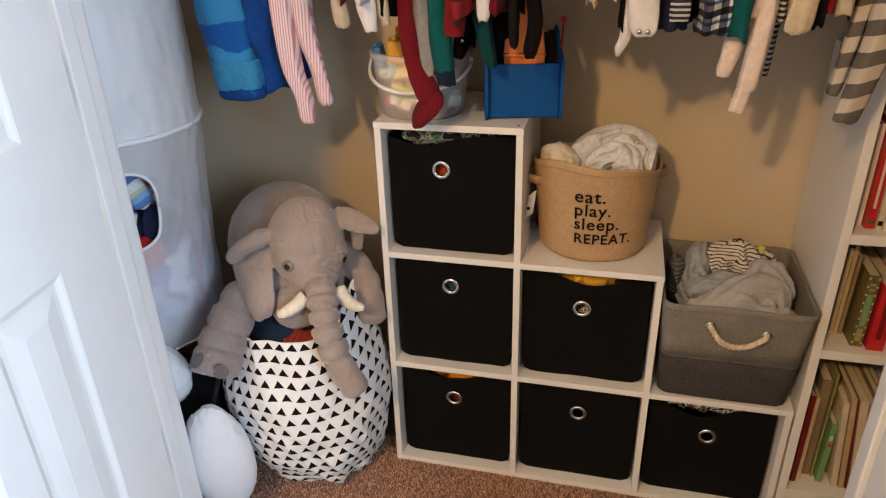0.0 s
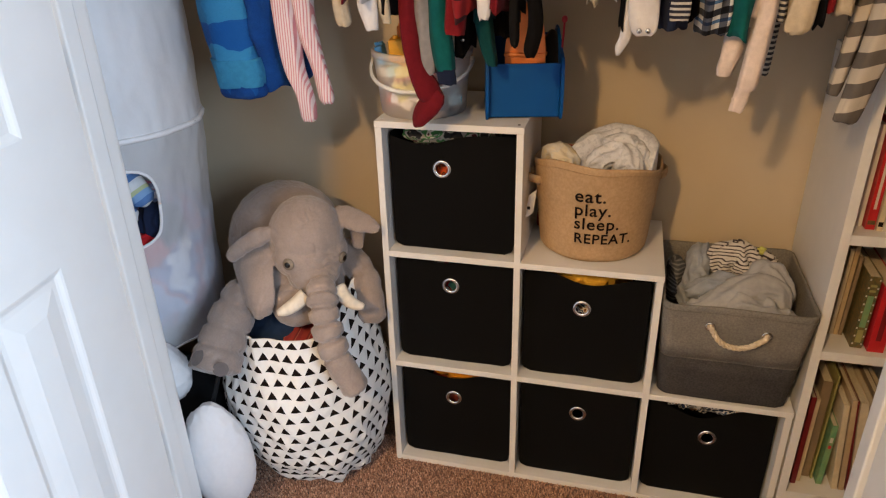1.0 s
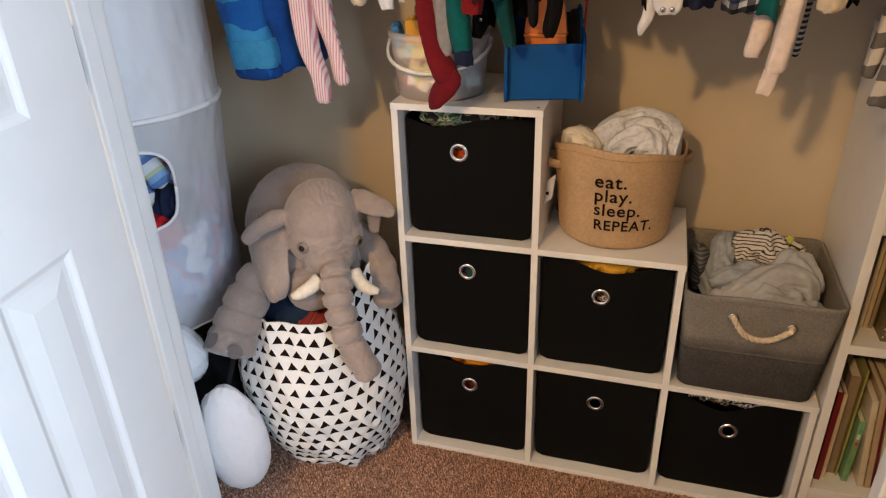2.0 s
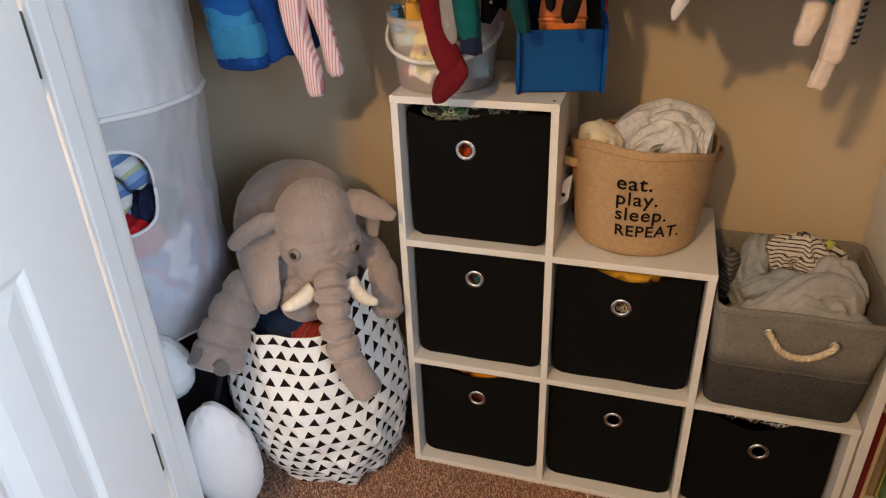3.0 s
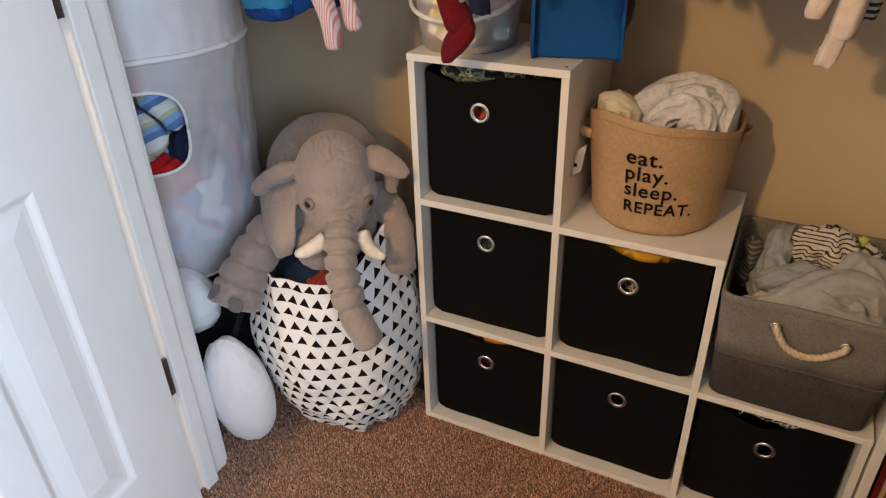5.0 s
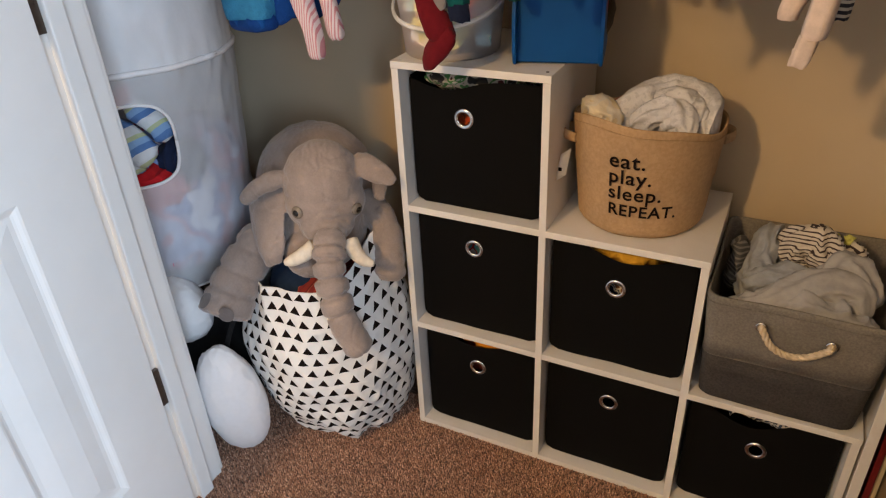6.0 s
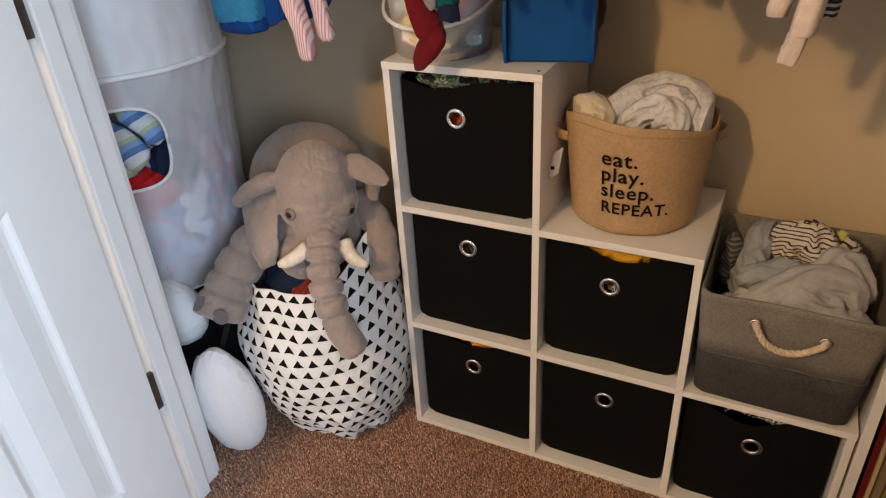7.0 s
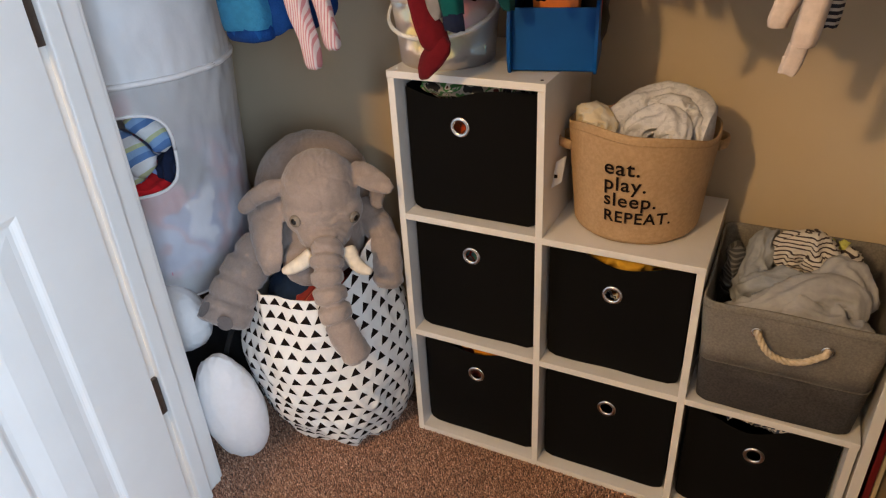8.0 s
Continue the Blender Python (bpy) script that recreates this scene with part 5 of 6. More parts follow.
tagged(part("strap", bm, cloth("black_webbing", (0.012, 0.012, 0.013))), "black webbing strap beside a laundry bag", "strap")

# ---- clear pail of toys, blue toy box ----
TOPZ = 3 * P + B


def pail():
    cx, cy = 0.078, 0.108
    t = thing("toy_pail", "clear plastic pail with a white handle, full of toys", "bucket", at=(cx, cy, TOPZ))
    h = 0.132
    bm = bmesh.new()
    prof = [(0.088, 0.0), (0.092, 0.004), (0.0975, 0.066), (0.103, h - 0.02), (0.1035, h), (0.1015, h), (0.101, h - 0.02), (0.0955, 0.066), (0.090, 0.006)]
    rows = lathe(bm, prof, 0, 0, 64)
    bm.faces.new(list(reversed(rows[-1])))
    part("body", bm, M_PAIL, t, "hazy clear plastic wall").visible_shadow = False
    bm = bmesh.new()
    rr = [(0.1035, h - 0.012), (0.1075, h - 0.012), (0.1080, h), (0.1025, h + 0.002)]
    rows = lathe(bm, rr, 0, 0, 64, cap=False)
    for i in range(64):
        bm.faces.new((rows[-1][i], rows[-1][(i + 1) % 64], rows[0][(i + 1) % 64], rows[0][i]))
    part("rim", bm, M_PAIL, t, "rolled plastic rim").visible_shadow = False
    bm = bmesh.new()
    pts = []
    for k in range(25):
        a = math.pi * k / 24
        x = -0.1105 * math.cos(a)
        s = math.sin(a)
        pts.append((x * (1 - 0.0 * s), -0.108 * s, h - 0.022 - 0.048 * s ** 0.8))
    tube(bm, pts, 0.0042, 10, flat=0.7)
    part("handle", bm, M_HPLAST, t, "white plastic bail handle")
    for s in (-1, 1):
        bm = bmesh.new()
        bmesh.ops.create_cone(bm, cap_ends=True, segments=16, radius1=0.007, radius2=0.006, depth=0.008, matrix=pose(s * 0.1085, 0, h - 0.022, 0, 90, 0))
        part("handle_pivot", bm, M_HPLAST, t)


pail()
PLASTIC = {k: mat(k + "_toy_plastic", c, rough=0.4) for k, c in (("pink", (0.78, 0.22, 0.30)), ("blue", (0.10, 0.38, 0.72)), ("sky", (0.40, 0.68, 0.80)), ("lime", (0.72, 0.70, 0.28)), ("white", (0.85, 0.83, 0.80)), ("coral", (0.82, 0.22, 0.13)))}
rng = random.Random(12)


def block(x, y, z, s, color, rot, label):
    bm = bmesh.new()
    box(bm, -s[0] / 2, s[0] / 2, -s[1] / 2, s[1] / 2, -s[2] / 2, s[2] / 2, 0.003)
    for i in (-1, 1):
        bmesh.ops.create_cone(bm, cap_ends=True, segments=16, radius1=0.006, radius2=0.0058, depth=0.006, matrix=pose(i * s[0] * 0.25, 0, s[2] / 2 + 0.003))
    ob = tagged(part("toy_block", bm, color, smooth=False), label, "toy", group="toy blocks in the pail")
    ob.matrix_world = pose(x, y, z, *rot)


for k in range(34):
    a, r = rng.uniform(0, 6.28), 0.074 * math.sqrt(rng.uniform(0.5, 1))
    name = rng.choice(["pink", "blue", "sky", "lime", "white", "coral", "white", "pink"])
    block(0.078 + r * math.cos(a), 0.108 + r * math.sin(a), TOPZ + 0.02 + 0.085 * (k / 34), (0.045, 0.03, 0.022), PLASTIC[name], (rng.uniform(-25, 25), rng.uniform(-25, 25), rng.uniform(0, 180)), f"{name} plastic toy block in a clear pail")
block(0.045, 0.075, TOPZ + 0.128, (0.052, 0.05, 0.055), M_YELLOW, (0, 0, 12), "large yellow plastic toy block in a clear pail")
block(-0.005, 0.085, TOPZ + 0.120, (0.016, 0.05, 0.04), PLASTIC["blue"], (0, -10, 10), "blue plastic toy block in a clear pail")
block(0.045, 0.10, TOPZ + 0.166, (0.03, 0.03, 0.02), M_ORANGE, (0, 0, 30), "orange plastic toy block in a clear pail")


def blue_box():
    t = thing("toy_box", "blue plastic toy box with rounded ends on the organizer", "toy box")
    t.matrix_world = pose(0.303, 0.066, TOPZ, 0, 0, 12)
    w, d, h = 0.152, 0.150, 0.112
    # end plates with a swept upper outline
    for s in (-1, 1):
        bm = bmesh.new()
        prof = [(-0.006, 0.0), (0.5 * d, 0.0), (d, 0.0), (d + 0.004, 0.05), (d, 0.155), (d - 0.02, 0.168), (d - 0.05, 0.165), (0.06, 0.138), (0.012, 0.128), (-0.006, 0.124), (-0.013, 0.115), (-0.018, 0.09), (-0.020, 0.06), (-0.017, 0.025), (-0.012, 0.006)]
        a = [bm.verts.new((s * (w / 2 - 0.004), y, z)) for y, z in prof]
        b = [bm.verts.new((s * (w / 2 + 0.002), y, z)) for y, z in prof]
        bm.faces.new(a)
        bm.faces.new(b)
        for i in range(len(prof)):
            bm.faces.new((a[i], a[(i + 1) % len(prof)], b[(i + 1) % len(prof)], b[i]))
        bmesh.ops.bevel(bm, geom=bm.edges[:], offset=0.0014, segments=2, affect="EDGES")
        part("end_plate", bm, M_BLUEP, t, smooth=False)
    slab("front_panel", -w / 2 + 0.004, w / 2 - 0.004, 0.0, 0.004, 0.004, h, M_BLUEP, t, 0.0015)
    slab("back_panel", -w / 2 + 0.004, w / 2 - 0.004, d - 0.006, d - 0.002, 0.004, 0.15, M_BLUEP, t, 0.0015)
    slab("base", -w / 2 + 0.004, w / 2 - 0.004, 0.004, d - 0.006, 0.002, 0.008, M_BLUEP, t, 0.001)


blue_box()


def orange_toy():
    bm = bmesh.new()
    # a scoop-like plate with two slots and a thick lower lip
    pr = [(-0.040, 0.0), (0.040, 0.0), (0.041, 0.125), (0.036, 0.165), (0.024, 0.215), (-0.024, 0.215), (-0.036, 0.165), (-0.041, 0.125)]
    f = [bm.verts.new((x, -0.006, z)) for x, z in pr]
    b = [bm.verts.new((x * 0.96, 0.018, z)) for x, z in pr]
    bm.faces.new(f)
    bm.faces.new(b)
    for i in range(len(pr)):
        bm.faces.new((f[i], f[(i + 1) % len(pr)], b[(i + 1) % len(pr)], b[i]))
    bmesh.ops.bevel(bm, geom=bm.edges[:], offset=0.003, segments=2, affect="EDGES")
    ob = tagged(thing("toy_truck", "orange plastic toy truck standing in a blue toy box", "toy", at=(0.300, 0.090, TOPZ + 0.010)))
    part("body", bm, M_ORANGE, ob, smooth=False)
    for sx in (-1, 1):
        bm = bmesh.new()
        box(bm, sx * 0.016 - 0.006, sx * 0.016 + 0.006, -0.0085, -0.0055, 0.178, 0.200, 0.002)
        part("slot", bm, M_PRINT, ob, "dark slot", smooth=False)
    bm = bmesh.new()
    box(bm, -0.042, 0.042, -0.012, 0.02, 0.112, 0.120, 0.003)
    part("lip", bm, M_ORANGE, ob, smooth=False)


orange_toy()
bm = bmesh.new()
tube(bm, [(0.365, 0.13, TOPZ + 0.02), (0.372, 0.125, TOPZ + 0.185)], 0.0022, 8)
ball(bm, (0.372, 0.125, TOPZ + 0.19), (0.006, 0.006, 0.007))
tagged(part("toy_stick", bm, mat("red_toy_plastic", (0.45, 0.02, 0.04), rough=0.4)), "thin red toy stick with a round knob in a blue box", "toy")
heap_thing("toy_figure", [((0.262, 0.165, TOPZ + 0.09), (0.016, 0.025, 0.07), 91), ((0.345, 0.17, TOPZ + 0.09), (0.022, 0.04, 0.07), 92)], cloth("black_toy", (0.014, 0.012, 0.012), rough=0.5), "black toys in a blue toy box", "toy", folds=0.1, u=24, v=18)

# ---- the rod and the hanging clothes ----
ROD_Y, ROD_Z = -0.02, 1.60
bm = bmesh.new()
tube(bm, [(-1.1, ROD_Y, ROD_Z), (1.6, ROD_Y, ROD_Z)], 0.016, 16)
tagged(part("clothes_rod", bm, M_TRIM), "white painted closet rod spanning wall to wall", "clothes rod", kind="structure")
M_HANGER = mat("hanger_plastic", (0.7, 0.7, 0.7), rough=0.4)


def cloth_tube(name, keys, material, parent, seed, label="", nu=28, nv=36, ripple=0.10, hang=0.004):
    """A limb or body of a garment: keys (x, y, z, half width, half depth) from the hem upwards."""
    ks = spline(keys, nv)
    bm = bmesh.new()
    off = Vector((seed * 2.3, seed * 4.1, seed))

    def fn(u, v):
        x, y, z, a, b = ks[round(v * nv)]
        t = 2 * math.pi * u
        c, s = math.cos(t), math.sin(t)
        e = 0.82
        px, py = a * math.copysign(abs(c) ** e, c), b * math.copysign(abs(s) ** e, s)
        q = Vector((c * 1.6, s * 1.6, z * 22)) + off
        k = 1 + ripple * (noise.noise(q) + 0.8 * (0.5 - abs(noise.noise(Vector((c * 2.4, s * 2.4, z * 7)) + off))))
        k += 0.07 * math.sin(5 * t + seed + 2.5 * noise.noise(Vector((z * 6, seed, 0))))
        return Vector((x + px * k, y + py * k, z + hang * max(0, 1 - v / 0.25) * (noise.noise(Vector((c * 1.1, s * 1.1, seed))) + 0.15 * noise.noise(Vector((c * 3, s * 3, seed + 5))))))

    rows = grid_surface(bm, fn, nu, nv, True)
    m = ks[0]
    inner = [[bm.verts.new(Vector((m[0] + (w.co.x - m[0]) * k, m[1] + (w.co.y - m[1]) * k, w.co.z + d))) for w in rows[0]] for k, d in ((0.93, 0.0), (0.80, 0.022))]
    for p, q in zip([rows[0]] + inner, inner):
        for i in range(nu):
            bm.faces.new((p[i], q[i], q[(i + 1) % nu], p[(i + 1) % nu]))
    bm.faces.new(inner[-1])
    bm.faces.new(rows[-1])
    return part(name, bm, material, parent, label)


def sock_foot(name, pts, rad, material, parent, label="", flat=0.75):
    bm = bmesh.new()
    tube(bm, spline(pts, 40), [float(r[0]) for r in spline([(r, 0) for r in rad], 40)], 20, flat=flat)
    for w in bm.verts:
        w.co += Vector((0.0015 * noise.noise(w.co * 60), 0.0015 * noise.noise(w.co * 60 + Vector((4, 0, 0))), 0))
    return part(name, bm, material, parent, label)


def garment(name, label, category, material, torso, limbs=(), extras=()):
    """torso: (x, hem z, half width, half depth, y); limbs: (part name, keys, material or None, label)."""
    x, hem, hw, hd, y = torso
    t = thing(name, label, category, group="children's clothes on the rod", at=(x, ROD_Y, ROD_Z))
    sd = x * 17 + hem

    def place(o):
        o.matrix_parent_inverse = t.matrix_basis.inverted()

    # upper body widened above the view so the row blocks the lamp
    place(cloth_tube("body", [(x, y, hem, hw, hd), (x, y, hem + 0.08, hw * 1.02, hd * 1.02), (x, y * 0.6 + ROD_Y * 0.4, hem + 0.2, max(hw * 0.95, 0.024), max(hd * 1.1, 0.09)), (x, ROD_Y, 1.47, max(hw * 0.8, 0.024), max(hd * 1.1, 0.10)), (x, ROD_Y, 1.535, hw * 0.3, hd * 0.25)], material, t, sd, nu=40, ripple=0.16, hang=0.020))
    bm = bmesh.new()
    tube(bm, [(x, ROD_Y, 1.53), (x, ROD_Y, 1.56), (x, ROD_Y - 0.02, 1.585), (x, ROD_Y - 0.021, 1.612), (x, ROD_Y, 1.622), (x, ROD_Y + 0.018, 1.612)], 0.0022, 8)
    place(part("hanger_hook", bm, M_HANGER, t))
    for k, (pn, keys, m, lab) in enumerate(limbs):
        place(cloth_tube(pn, keys, m or material, t, sd + 3.3 * k + 1, lab, nu=24, nv=30))
    for fn in extras:
        place(fn(t))
    return t


M_TERRY = striped("blue_striped_terry", [(0, (0.006, 0.070, 0.27)), (0.48, (0.028, 0.18, 0.38))], 0.100, 2, 0.05, bump=0.9, bump_scale=300)
M_TERRYD = cloth("royal_blue_terry", (0.005, 0.045, 0.21), bump=0.9, bump_scale=300)
M_TERRYL = cloth("light_blue_terry", (0.032, 0.20, 0.39), bump=0.9, bump_scale=300)
M_PINK = striped("pink_striped_knit", [(0, (0.50, 0.23, 0.26)), (0.42, (0.62, 0.54, 0.56))], 0.0050, 0, 0.002)
M_CREAM = cloth("cream_knit", (0.48, 0.40, 0.29), bump=0.2)
M_WHITEK = cloth("white_knit", (0.62, 0.60, 0.60), (0.58, 0.56, 0.56), bump=0.15)
M_PEACH = cloth("pale_peach_knit", (0.64, 0.535, 0.475), bump=0.2)
M_WINE = cloth("wine_red_knit", (0.14, 0.007, 0.012))
M_GREYK = cloth("light_grey_knit", (0.25, 0.235, 0.23))
M_TEAL = cloth("teal_knit", (0.004, 0.085, 0.082))
M_DTEAL = cloth("deep_teal_knit", (0.005, 0.055, 0.06))
M_BLACKK = cloth("black_knit", (0.006, 0.0055, 0.006), spec=0.05, sheen=0.0)
M_CHARK = cloth("charcoal_knit", (0.010, 0.0095, 0.010), spec=0.05, sheen=0.0)
M_REDB = striped("red_black_print", [(0, (0.24, 0.015, 0.018)), (0.6, (0.04, 0.01, 0.012))], 0.05, 2, 0.03)
M_SHIRT = striped("grey_white_wide_stripe", [(0, (0.105, 0.092, 0.082)), (0.5, (0.44, 0.39, 0.325))], 0.044, 2, 0.010, angle=14)
M_NSTR = striped("navy_white_fine_stripe", [(0, (0.02, 0.022, 0.035)), (0.55, (0.45, 0.43, 0.4))], 0.0085, 2, 0.0)
M_SNAP = mat("metal_snap", (0.5, 0.5, 0.5), rough=0.25, metal=1.0)


def plaid(name):
    m = striped(name, [(0, (0.03, 0.035, 0.05)), (0.34, (0.55, 0.55, 0.55)), (0.62, (0.06, 0.13, 0.26)), (0.8, (0.55, 0.55, 0.55))], 0.030, 2, 0.002, angle=12)
    n, l = m.node_tree.nodes, m.node_tree.links
    mul = n[m["out"]]
    src = mul.inputs[0].links[0].from_socket
    tc = n.new("ShaderNodeTexCoord")
    sx = n.new("ShaderNodeSeparateXYZ")
    l.new(tc.outputs["Object"], sx.inputs[0])
    w = n.new("ShaderNodeMath")
    w.operation = "DIVIDE"
    w.inputs[1].default_value = 0.024
    l.new(sx.outputs[0], w.inputs[0])
    f = n.new("ShaderNodeMath")
    f.operation = "FRACT"
    l.new(w.outputs[0], f.inputs[0])
    r = n.new("ShaderNodeValToRGB")
    r.color_ramp.interpolation = "CONSTANT"
    e = r.color_ramp.elements
    e[0].position, e[0].color = 0, (1, 1, 1, 1)
    e[1].position, e[1].color = 0.5, (0.12, 0.13, 0.17, 1)
    l.new(f.outputs[0], r.inputs[0])
    mm = n.new("ShaderNodeVectorMath")
    mm.operation = "MULTIPLY"
    l.new(src, mm.inputs[0])
    l.new(r.outputs[0], mm.inputs[1])
    l.new(mm.outputs[0], mul.inputs[0])
    return m


M_PLAIDB = plaid("blue_white_plaid")


def snap(x, y, z):
    def fn(t):
        bm = bmesh.new()
        bmesh.ops.create_cone(bm, cap_ends=True, segments=14, radius1=0.0042, radius2=0.0034, depth=0.002, matrix=pose(x, y, z, 90, 0, 0))
        return part("snap", bm, M_SNAP, t, "metal snap")
    return fn


garment("bathrobe", "blue striped terry bathrobe hanging from the rod", "bathrobe", M_TERRYD, (-0.205, 0.985, 0.040, 0.085, 0.03), [
    ("sleeve", [(-0.246, -0.065, 0.974, 0.020, 0.016), (-0.247, -0.065, 0.976, 0.036, 0.028), (-0.249, -0.065, 0.988, 0.043, 0.035), (-0.256, -0.063, 1.03, 0.045, 0.038), (-0.268, -0.058, 1.10, 0.048, 0.042), (-0.27, -0.05, 1.20, 0.05, 0.05), (-0.245, -0.03, 1.40, 0.03, 0.05)], M_TERRY, "blue and light blue striped sleeve"),
    ("cuff_hem", [(-0.247, -0.066, 0.971, 0.022, 0.018), (-0.248, -0.066, 0.974, 0.040, 0.031), (-0.250, -0.066, 0.985, 0.0465, 0.037), (-0.252, -0.066, 1.001, 0.0450, 0.035)], M_TERRYD, "royal blue rim of the cuff"),
    ("cuff", [(-0.251, -0.066, 0.996, 0.0485, 0.0385), (-0.252, -0.066, 1.006, 0.0500, 0.040), (-0.254, -0.066, 1.025, 0.0505, 0.041), (-0.257, -0.066, 1.050, 0.0505, 0.0415)], M_TERRYL, "turned-back light blue cuff")])
garment("pyjama_bottoms", "pink and white pinstriped footed pyjamas hanging from the rod", "pyjamas", M_PINK, (-0.135, 1.20, 0.026, 0.05, -0.035), [
    ("leg", [(-0.108, -0.075, 0.930, 0.011, 0.011), (-0.110, -0.074, 0.942, 0.016, 0.014), (-0.117, -0.070, 0.985, 0.017, 0.016), (-0.138, -0.062, 1.04, 0.020, 0.018), (-0.148, -0.05, 1.15, 0.023, 0.026), (-0.145, -0.045, 1.24, 0.022, 0.03)], None, ""),
    ("leg", [(-0.074, -0.055, 0.962, 0.009, 0.010), (-0.076, -0.055, 0.975, 0.014, 0.013), (-0.088, -0.050, 1.03, 0.014, 0.014), (-0.106, -0.045, 1.09, 0.018, 0.018), (-0.116, -0.04, 1.15, 0.020, 0.024), (-0.12, -0.04, 1.24, 0.02, 0.03)], None, "")])
garment("footed_sleeper", "cream footed sleeper hanging from the rod", "baby clothes", M_CREAM, (-0.02, 1.20, 0.014, 0.09, -0.04), [
    ("leg", [(-0.010, -0.09, 1.118, 0.010, 0.012), (-0.012, -0.09, 1.13, 0.014, 0.014), (-0.018, -0.085, 1.18, 0.012, 0.018), (-0.02, -0.07, 1.24, 0.012, 0.03)], None, "")])
garment("shirt", "dark red shirt edge hanging from the rod", "shirt", M_WINE, (0.008, 1.165, 0.010, 0.09, -0.04))
garment("footed_sleeper", "white footed sleeper hanging from the rod", "baby clothes", M_WHITEK, (0.040, 1.17, 0.014, 0.09, -0.05), [
    ("leg", [(0.048, -0.10, 1.112, 0.010, 0.012), (0.046, -0.10, 1.122, 0.012, 0.012), (0.040, -0.095, 1.155, 0.018, 0.016), (0.038, -0.08, 1.2, 0.016, 0.03)], None, "")])
garment("trousers", "black trousers with a cream edge hanging from the rod", "trousers", M_BLACKK, (0.072, 1.14, 0.014, 0.09, -0.02), [
    ("edge", [(0.078, -0.105, 1.125, 0.006, 0.008), (0.074, -0.105, 1.15, 0.009, 0.009), (0.068, -0.1, 1.2, 0.009, 0.01)], M_CREAM, "cream edge")])
garment("tights", "wine red knitted tights hanging in front of a pail", "tights", M_WINE, (0.100, 1.18, 0.016, 0.06, -0.04), [], [
    lambda t: sock_foot("leg", [(0.100, -0.05, 1.22), (0.102, -0.055, 1.14), (0.108, -0.06, 1.08), (0.121, -0.062, 1.03), (0.138, -0.062, 0.998), (0.150, -0.062, 0.984)], [0.017, 0.019, 0.019, 0.021, 0.026, 0.019], M_WINE, t, "", 0.6),
    lambda t: sock_foot("foot", [(0.163, -0.063, 0.994), (0.154, -0.064, 0.985), (0.140, -0.065, 0.970), (0.126, -0.066, 0.952), (0.115, -0.064, 0.937), (0.107, -0.062, 0.926)], [0.012, 0.022, 0.026, 0.022, 0.016, 0.005], M_WINE, t, "", 0.6)])
garment("leggings", "light grey leggings hanging from the rod", "trousers", M_GREYK, (0.130, 1.19, 0.014, 0.06, -0.03), [
    ("leg", [(0.137, -0.05, 1.026, 0.014, 0.012), (0.136, -0.05, 1.05, 0.015, 0.014), (0.130, -0.045, 1.12, 0.015, 0.018), (0.127, -0.04, 1.22, 0.014, 0.03)], None, "")])
garment("leggings", "teal leggings with navy cuffs hanging from the rod", "trousers", M_TEAL, (0.160, 1.19, 0.016, 0.06, -0.03), [
    ("leg", [(0.171, -0.055, 1.035, 0.017, 0.014), (0.168, -0.055, 1.06, 0.019, 0.016), (0.160, -0.05, 1.13, 0.019, 0.02), (0.155, -0.04, 1.22, 0.016, 0.03)], None, ""),
    ("cuff", [(0.1745, -0.055, 1.008, 0.0155, 0.013), (0.173, -0.055, 1.02, 0.017, 0.0145), (0.1715, -0.055, 1.037, 0.0172, 0.0145)], M_NAVY, "navy ribbed cuff")])
garment("shirt", "red and black printed shirt hanging from the rod", "shirt", M_REDB, (0.212, 1.135, 0.020, 0.08, -0.03), [
    ("sleeve", [(0.198, -0.09, 1.105, 0.016, 0.014), (0.198, -0.088, 1.12, 0.018, 0.016), (0.200, -0.08, 1.18, 0.018, 0.02)], M_RED, "red sleeve")])
garment("shirt", "deep teal shirt hanging behind others from the rod", "shirt", M_DTEAL, (0.235, 1.12, 0.018, 0.07, 0.02), [
    ("sleeve", [(0.252, -0.01, 1.035, 0.008, 0.010), (0.248, -0.01, 1.05, 0.012, 0.013), (0.238, -0.01, 1.09, 0.015, 0.016), (0.228, -0.01, 1.16, 0.018, 0.02)], None, "")])
garment("trousers", "black trousers with a button hanging from the rod", "trousers", M_BLACKK, (0.190, 1.06, 0.016, 0.05, 0.03), [], [snap(0.197, -0.024, 1.085)])
garment("shirt", "red shirt with a white collar hanging from the rod", "shirt", M_RED, (0.252, 1.15, 0.014, 0.08, -0.04), [
    ("collar", [(0.258, -0.125, 1.135, 0.007, 0.006), (0.258, -0.124, 1.15, 0.011, 0.007), (0.256, -0.12, 1.2, 0.012, 0.01)], M_WHITEK, "white collar")])
garment("shirt", "dark red shirt hanging from the rod", "shirt", M_WINE, (0.275, 1.145, 0.010, 0.08, -0.05))
garment("tights", "charcoal and black tights hanging from the rod", "tights", M_CHARK, (0.316, 1.20, 0.022, 0.06, -0.04), [
    ("leg", [(0.305, -0.08, 1.085, 0.005, 0.009), (0.304, -0.08, 1.098, 0.008, 0.011), (0.302, -0.075, 1.14, 0.009, 0.014), (0.302, -0.06, 1.22, 0.010, 0.02)], None, ""),
    ("leg", [(0.334, -0.085, 1.068, 0.007, 0.010), (0.335, -0.085, 1.082, 0.012, 0.013), (0.341, -0.082, 1.12, 0.013, 0.015), (0.336, -0.07, 1.16, 0.012, 0.018), (0.322, -0.06, 1.22, 0.014, 0.02)], M_BLACKK, "black leg")])
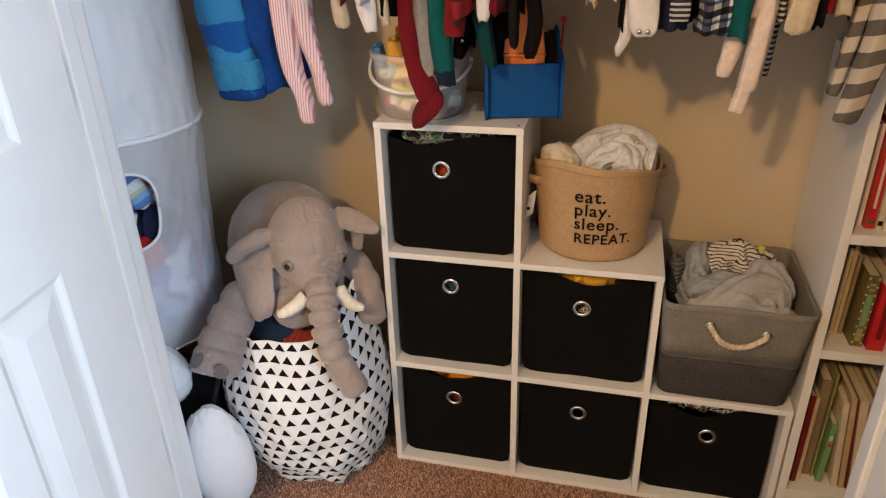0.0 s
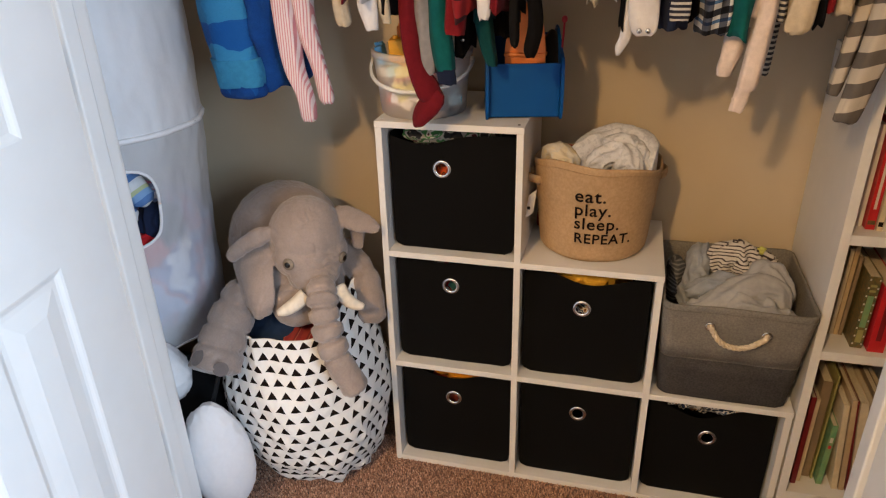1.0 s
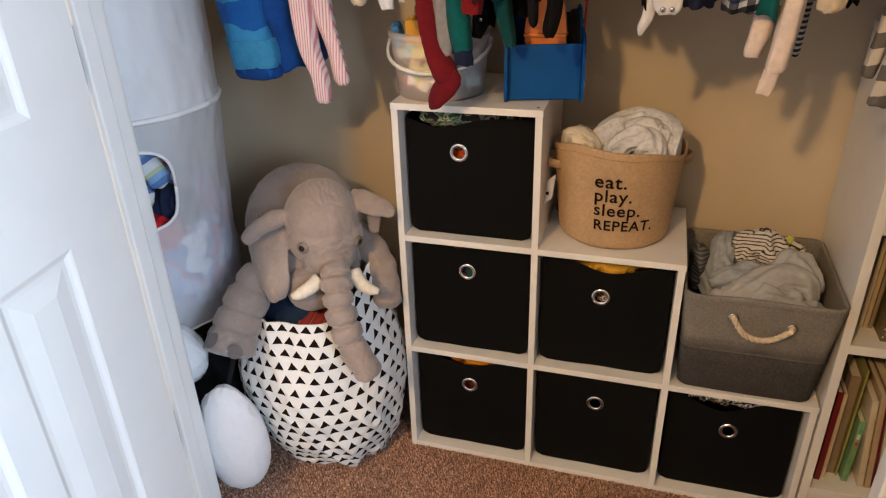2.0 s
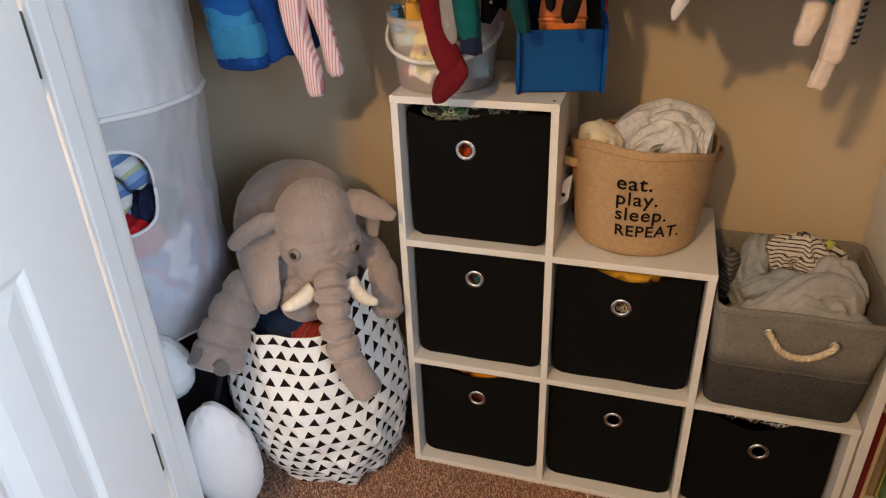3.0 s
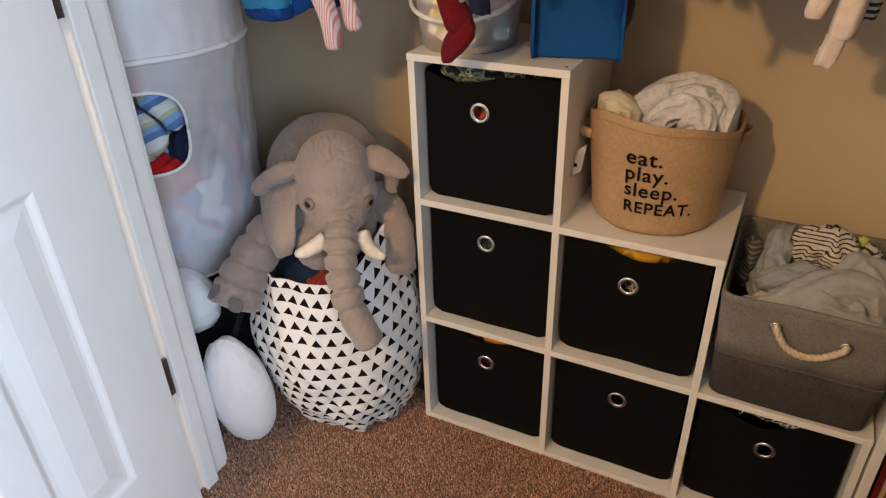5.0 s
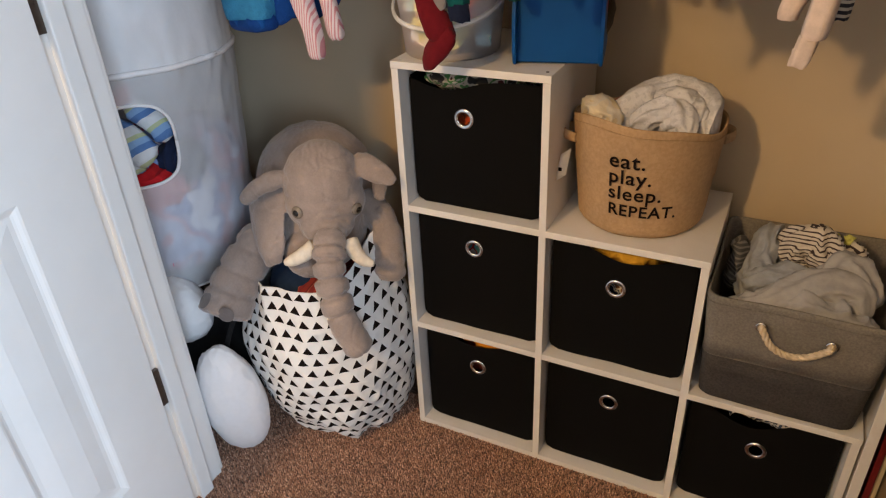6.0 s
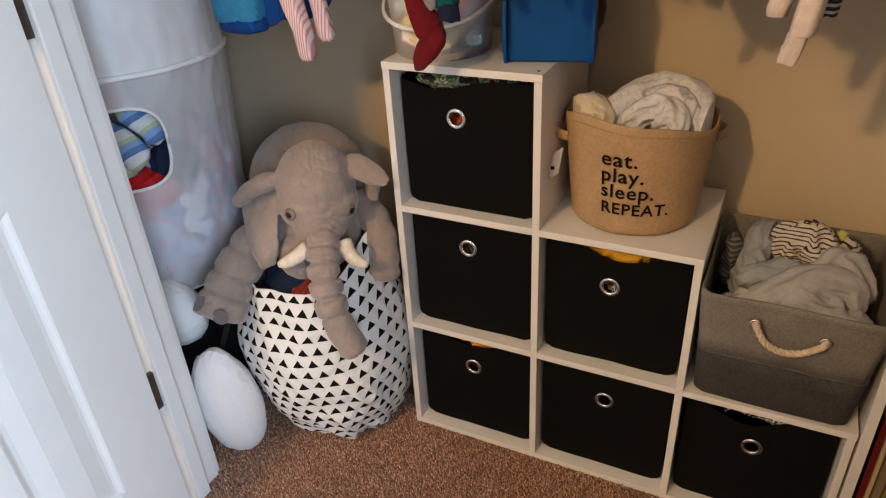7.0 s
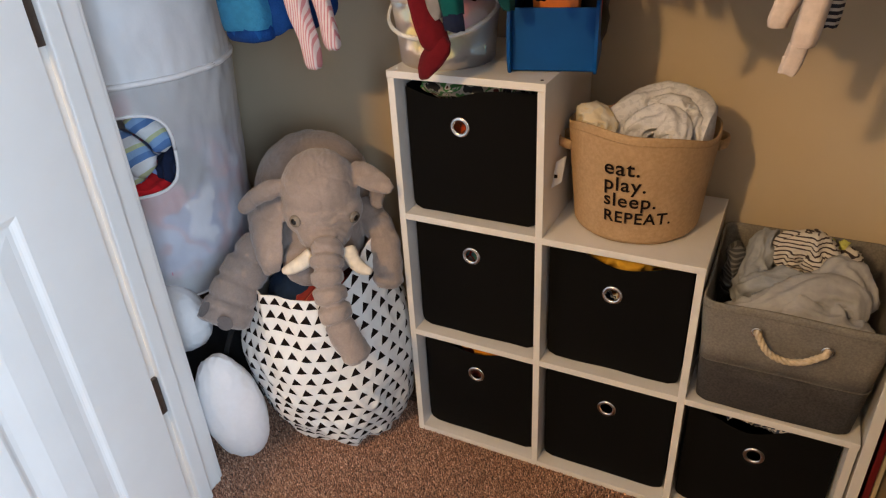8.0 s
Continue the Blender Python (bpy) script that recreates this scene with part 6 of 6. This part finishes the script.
garment("bodysuit", "white bodysuit with metal snaps hanging from the rod", "baby clothes", M_WHITEK, (0.518, 1.132, 0.024, 0.08, -0.04), [
    ("flap", [(0.522, -0.118, 1.113, 0.012, 0.008), (0.522, -0.118, 1.122, 0.020, 0.010), (0.520, -0.115, 1.15, 0.024, 0.012), (0.518, -0.11, 1.2, 0.024, 0.02)], None, "snap flap")], [snap(0.515, -0.131, 1.1215), snap(0.5285, -0.131, 1.1215)])
garment("shirt", "white pointed shirt tail hanging from the rod", "shirt", M_WHITEK, (0.470, 1.17, 0.012, 0.07, -0.03), [
    ("tail", [(0.484, -0.105, 1.078, 0.003, 0.004), (0.487, -0.105, 1.092, 0.008, 0.006), (0.494, -0.104, 1.112, 0.009, 0.008), (0.494, -0.10, 1.16, 0.008, 0.012), (0.49, -0.09, 1.22, 0.01, 0.02)], None, "pointed tail")])
garment("shirt", "black shirt edge with a pale mark hanging from the rod", "shirt", M_BLACKK, (0.487, 1.12, 0.007, 0.09, -0.02))
garment("shirt", "cream shirt hanging from the rod", "shirt", M_CREAM, (0.435, 1.155, 0.010, 0.07, -0.05))
garment("shirt", "navy shirt hanging from the rod", "shirt", M_NAVY, (0.568, 1.122, 0.022, 0.09, -0.02), [
    ("edge", [(0.576, -0.112, 1.135, 0.014, 0.006), (0.576, -0.112, 1.15, 0.016, 0.007), (0.574, -0.11, 1.2, 0.016, 0.01)], M_NSTR, "striped edge")])
garment("shirt", "blue and white plaid shirt hanging from the rod", "shirt", M_PLAIDB, (0.632, 1.112, 0.025, 0.095, -0.03))
garment("shirt", "teal shirt hanging from the rod", "shirt", M_TEAL, (0.668, 1.118, 0.020, 0.09, -0.03))
garment("shirt", "pale peach long-sleeved shirt with hanging sleeves on the rod", "shirt", M_PEACH, (0.690, 1.14, 0.018, 0.08, -0.03), [
    ("sleeve", [(0.692, -0.118, 1.030, 0.0130, 0.011), (0.693, -0.118, 1.042, 0.0150, 0.013), (0.699, -0.112, 1.09, 0.0155, 0.014), (0.706, -0.10, 1.15, 0.015, 0.018), (0.706, -0.08, 1.24, 0.014, 0.03)], None, ""),
    ("cuff", [(0.681, -0.120, 0.994, 0.0105, 0.006), (0.683, -0.120, 1.004, 0.0118, 0.007), (0.6885, -0.119, 1.034, 0.0120, 0.009)], None, "ribbed cuff"),
    ("sleeve", [(0.658, -0.085, 1.046, 0.012, 0.010), (0.659, -0.085, 1.058, 0.014, 0.012), (0.666, -0.08, 1.080, 0.016, 0.014), (0.672, -0.07, 1.12, 0.018, 0.018)], None, "")])
garment("shirt", "red and white trimmed shirt hanging behind a peach one", "shirt", M_RED, (0.676, 1.092, 0.016, 0.07, 0.0))
garment("shirt", "navy shirt with fine white stripes hanging from the rod", "shirt", M_NSTR, (0.728, 1.14, 0.014, 0.08, -0.02), [
    ("sleeve", [(0.716, -0.075, 1.045, 0.010, 0.010), (0.717, -0.075, 1.055, 0.011, 0.011), (0.720, -0.07, 1.1, 0.012, 0.012), (0.724, -0.06, 1.16, 0.012, 0.015)], None, "")])
garment("shirt", "cream printed shirt hanging from the rod", "shirt", M_CREAM, (0.752, 1.135, 0.016, 0.085, -0.03), [
    ("flap", [(0.748, -0.12, 1.118, 0.010, 0.007), (0.750, -0.12, 1.13, 0.018, 0.009), (0.756, -0.115, 1.17, 0.018, 0.012)], None, "printed hem")])
garment("shirt", "black and green shirt hanging from the rod", "shirt", M_BLACKK, (0.782, 1.125, 0.010, 0.085, -0.03))
garment("shirt", "cream shirt with a red edge hanging from the rod", "shirt", M_CREAM, (0.812, 1.145, 0.022, 0.085, -0.03), [
    ("edge", [(0.792, -0.115, 1.15, 0.005, 0.006), (0.792, -0.114, 1.17, 0.006, 0.007), (0.792, -0.11, 1.22, 0.006, 0.01)], M_RED, "red edge")])
garment("hooded_shirt", "grey and white wide-striped knitted shirt hanging by a bookcase", "shirt", M_SHIRT, (0.878, 1.06, 0.020, 0.08, -0.015), [
    ("front", [(0.850, -0.105, 0.980, 0.014, 0.010), (0.851, -0.105, 0.989, 0.018, 0.013), (0.861, -0.104, 1.04, 0.020, 0.016), (0.876, -0.10, 1.12, 0.022, 0.02), (0.884, -0.08, 1.25, 0.023, 0.03)], None, ""),
    ("sleeve", [(0.829, -0.085, 1.020, 0.008, 0.010), (0.830, -0.085, 1.03, 0.010, 0.012), (0.840, -0.08, 1.09, 0.011, 0.014), (0.852, -0.07, 1.18, 0.012, 0.02)], None, "")])
garment("shirt", "black shirt hanging behind others over a toy box", "shirt", M_BLACKK, (0.258, 1.085, 0.016, 0.05, 0.06))
garment("trousers", "dark charcoal trousers hanging behind others on the rod", "trousers", M_CHARK, (0.288, 1.13, 0.014, 0.06, 0.03))
garment("shirt", "black shirt hanging behind red and teal clothes", "shirt", M_BLACKK, (0.222, 1.145, 0.014, 0.06, 0.05))
garment("shirt", "black shirt hanging behind others above a pail", "shirt", M_BLACKK, (0.062, 1.165, 0.010, 0.05, 0.05))
garment("shirt", "black shirt hanging behind dark tights", "shirt", M_BLACKK, (0.345, 1.165, 0.012, 0.05, 0.06))
garment("shirt", "dark navy shirt hanging behind others over a pail", "shirt", M_NAVY, (0.086, 1.12, 0.012, 0.06, 0.02))
garment("shirt", "black shirt hanging behind a plaid one", "shirt", M_BLACKK, (0.604, 1.13, 0.012, 0.07, 0.0))
# added above the view: these three only cast shade on the back wall
garment("shirt", "unseen dark grey shirt added high on the rod to shade the back wall", "shirt", M_CHARK, (0.378, 1.190, 0.022, 0.09, -0.03))
garment("shirt", "unseen light grey shirt added high on the rod to shade the back wall", "shirt", M_GREYK, (0.412, 1.190, 0.020, 0.09, -0.03))
garment("shirt", "unseen black shirt added high on the rod to shade the back wall", "shirt", M_BLACKK, (0.350, 1.190, 0.020, 0.08, -0.04))
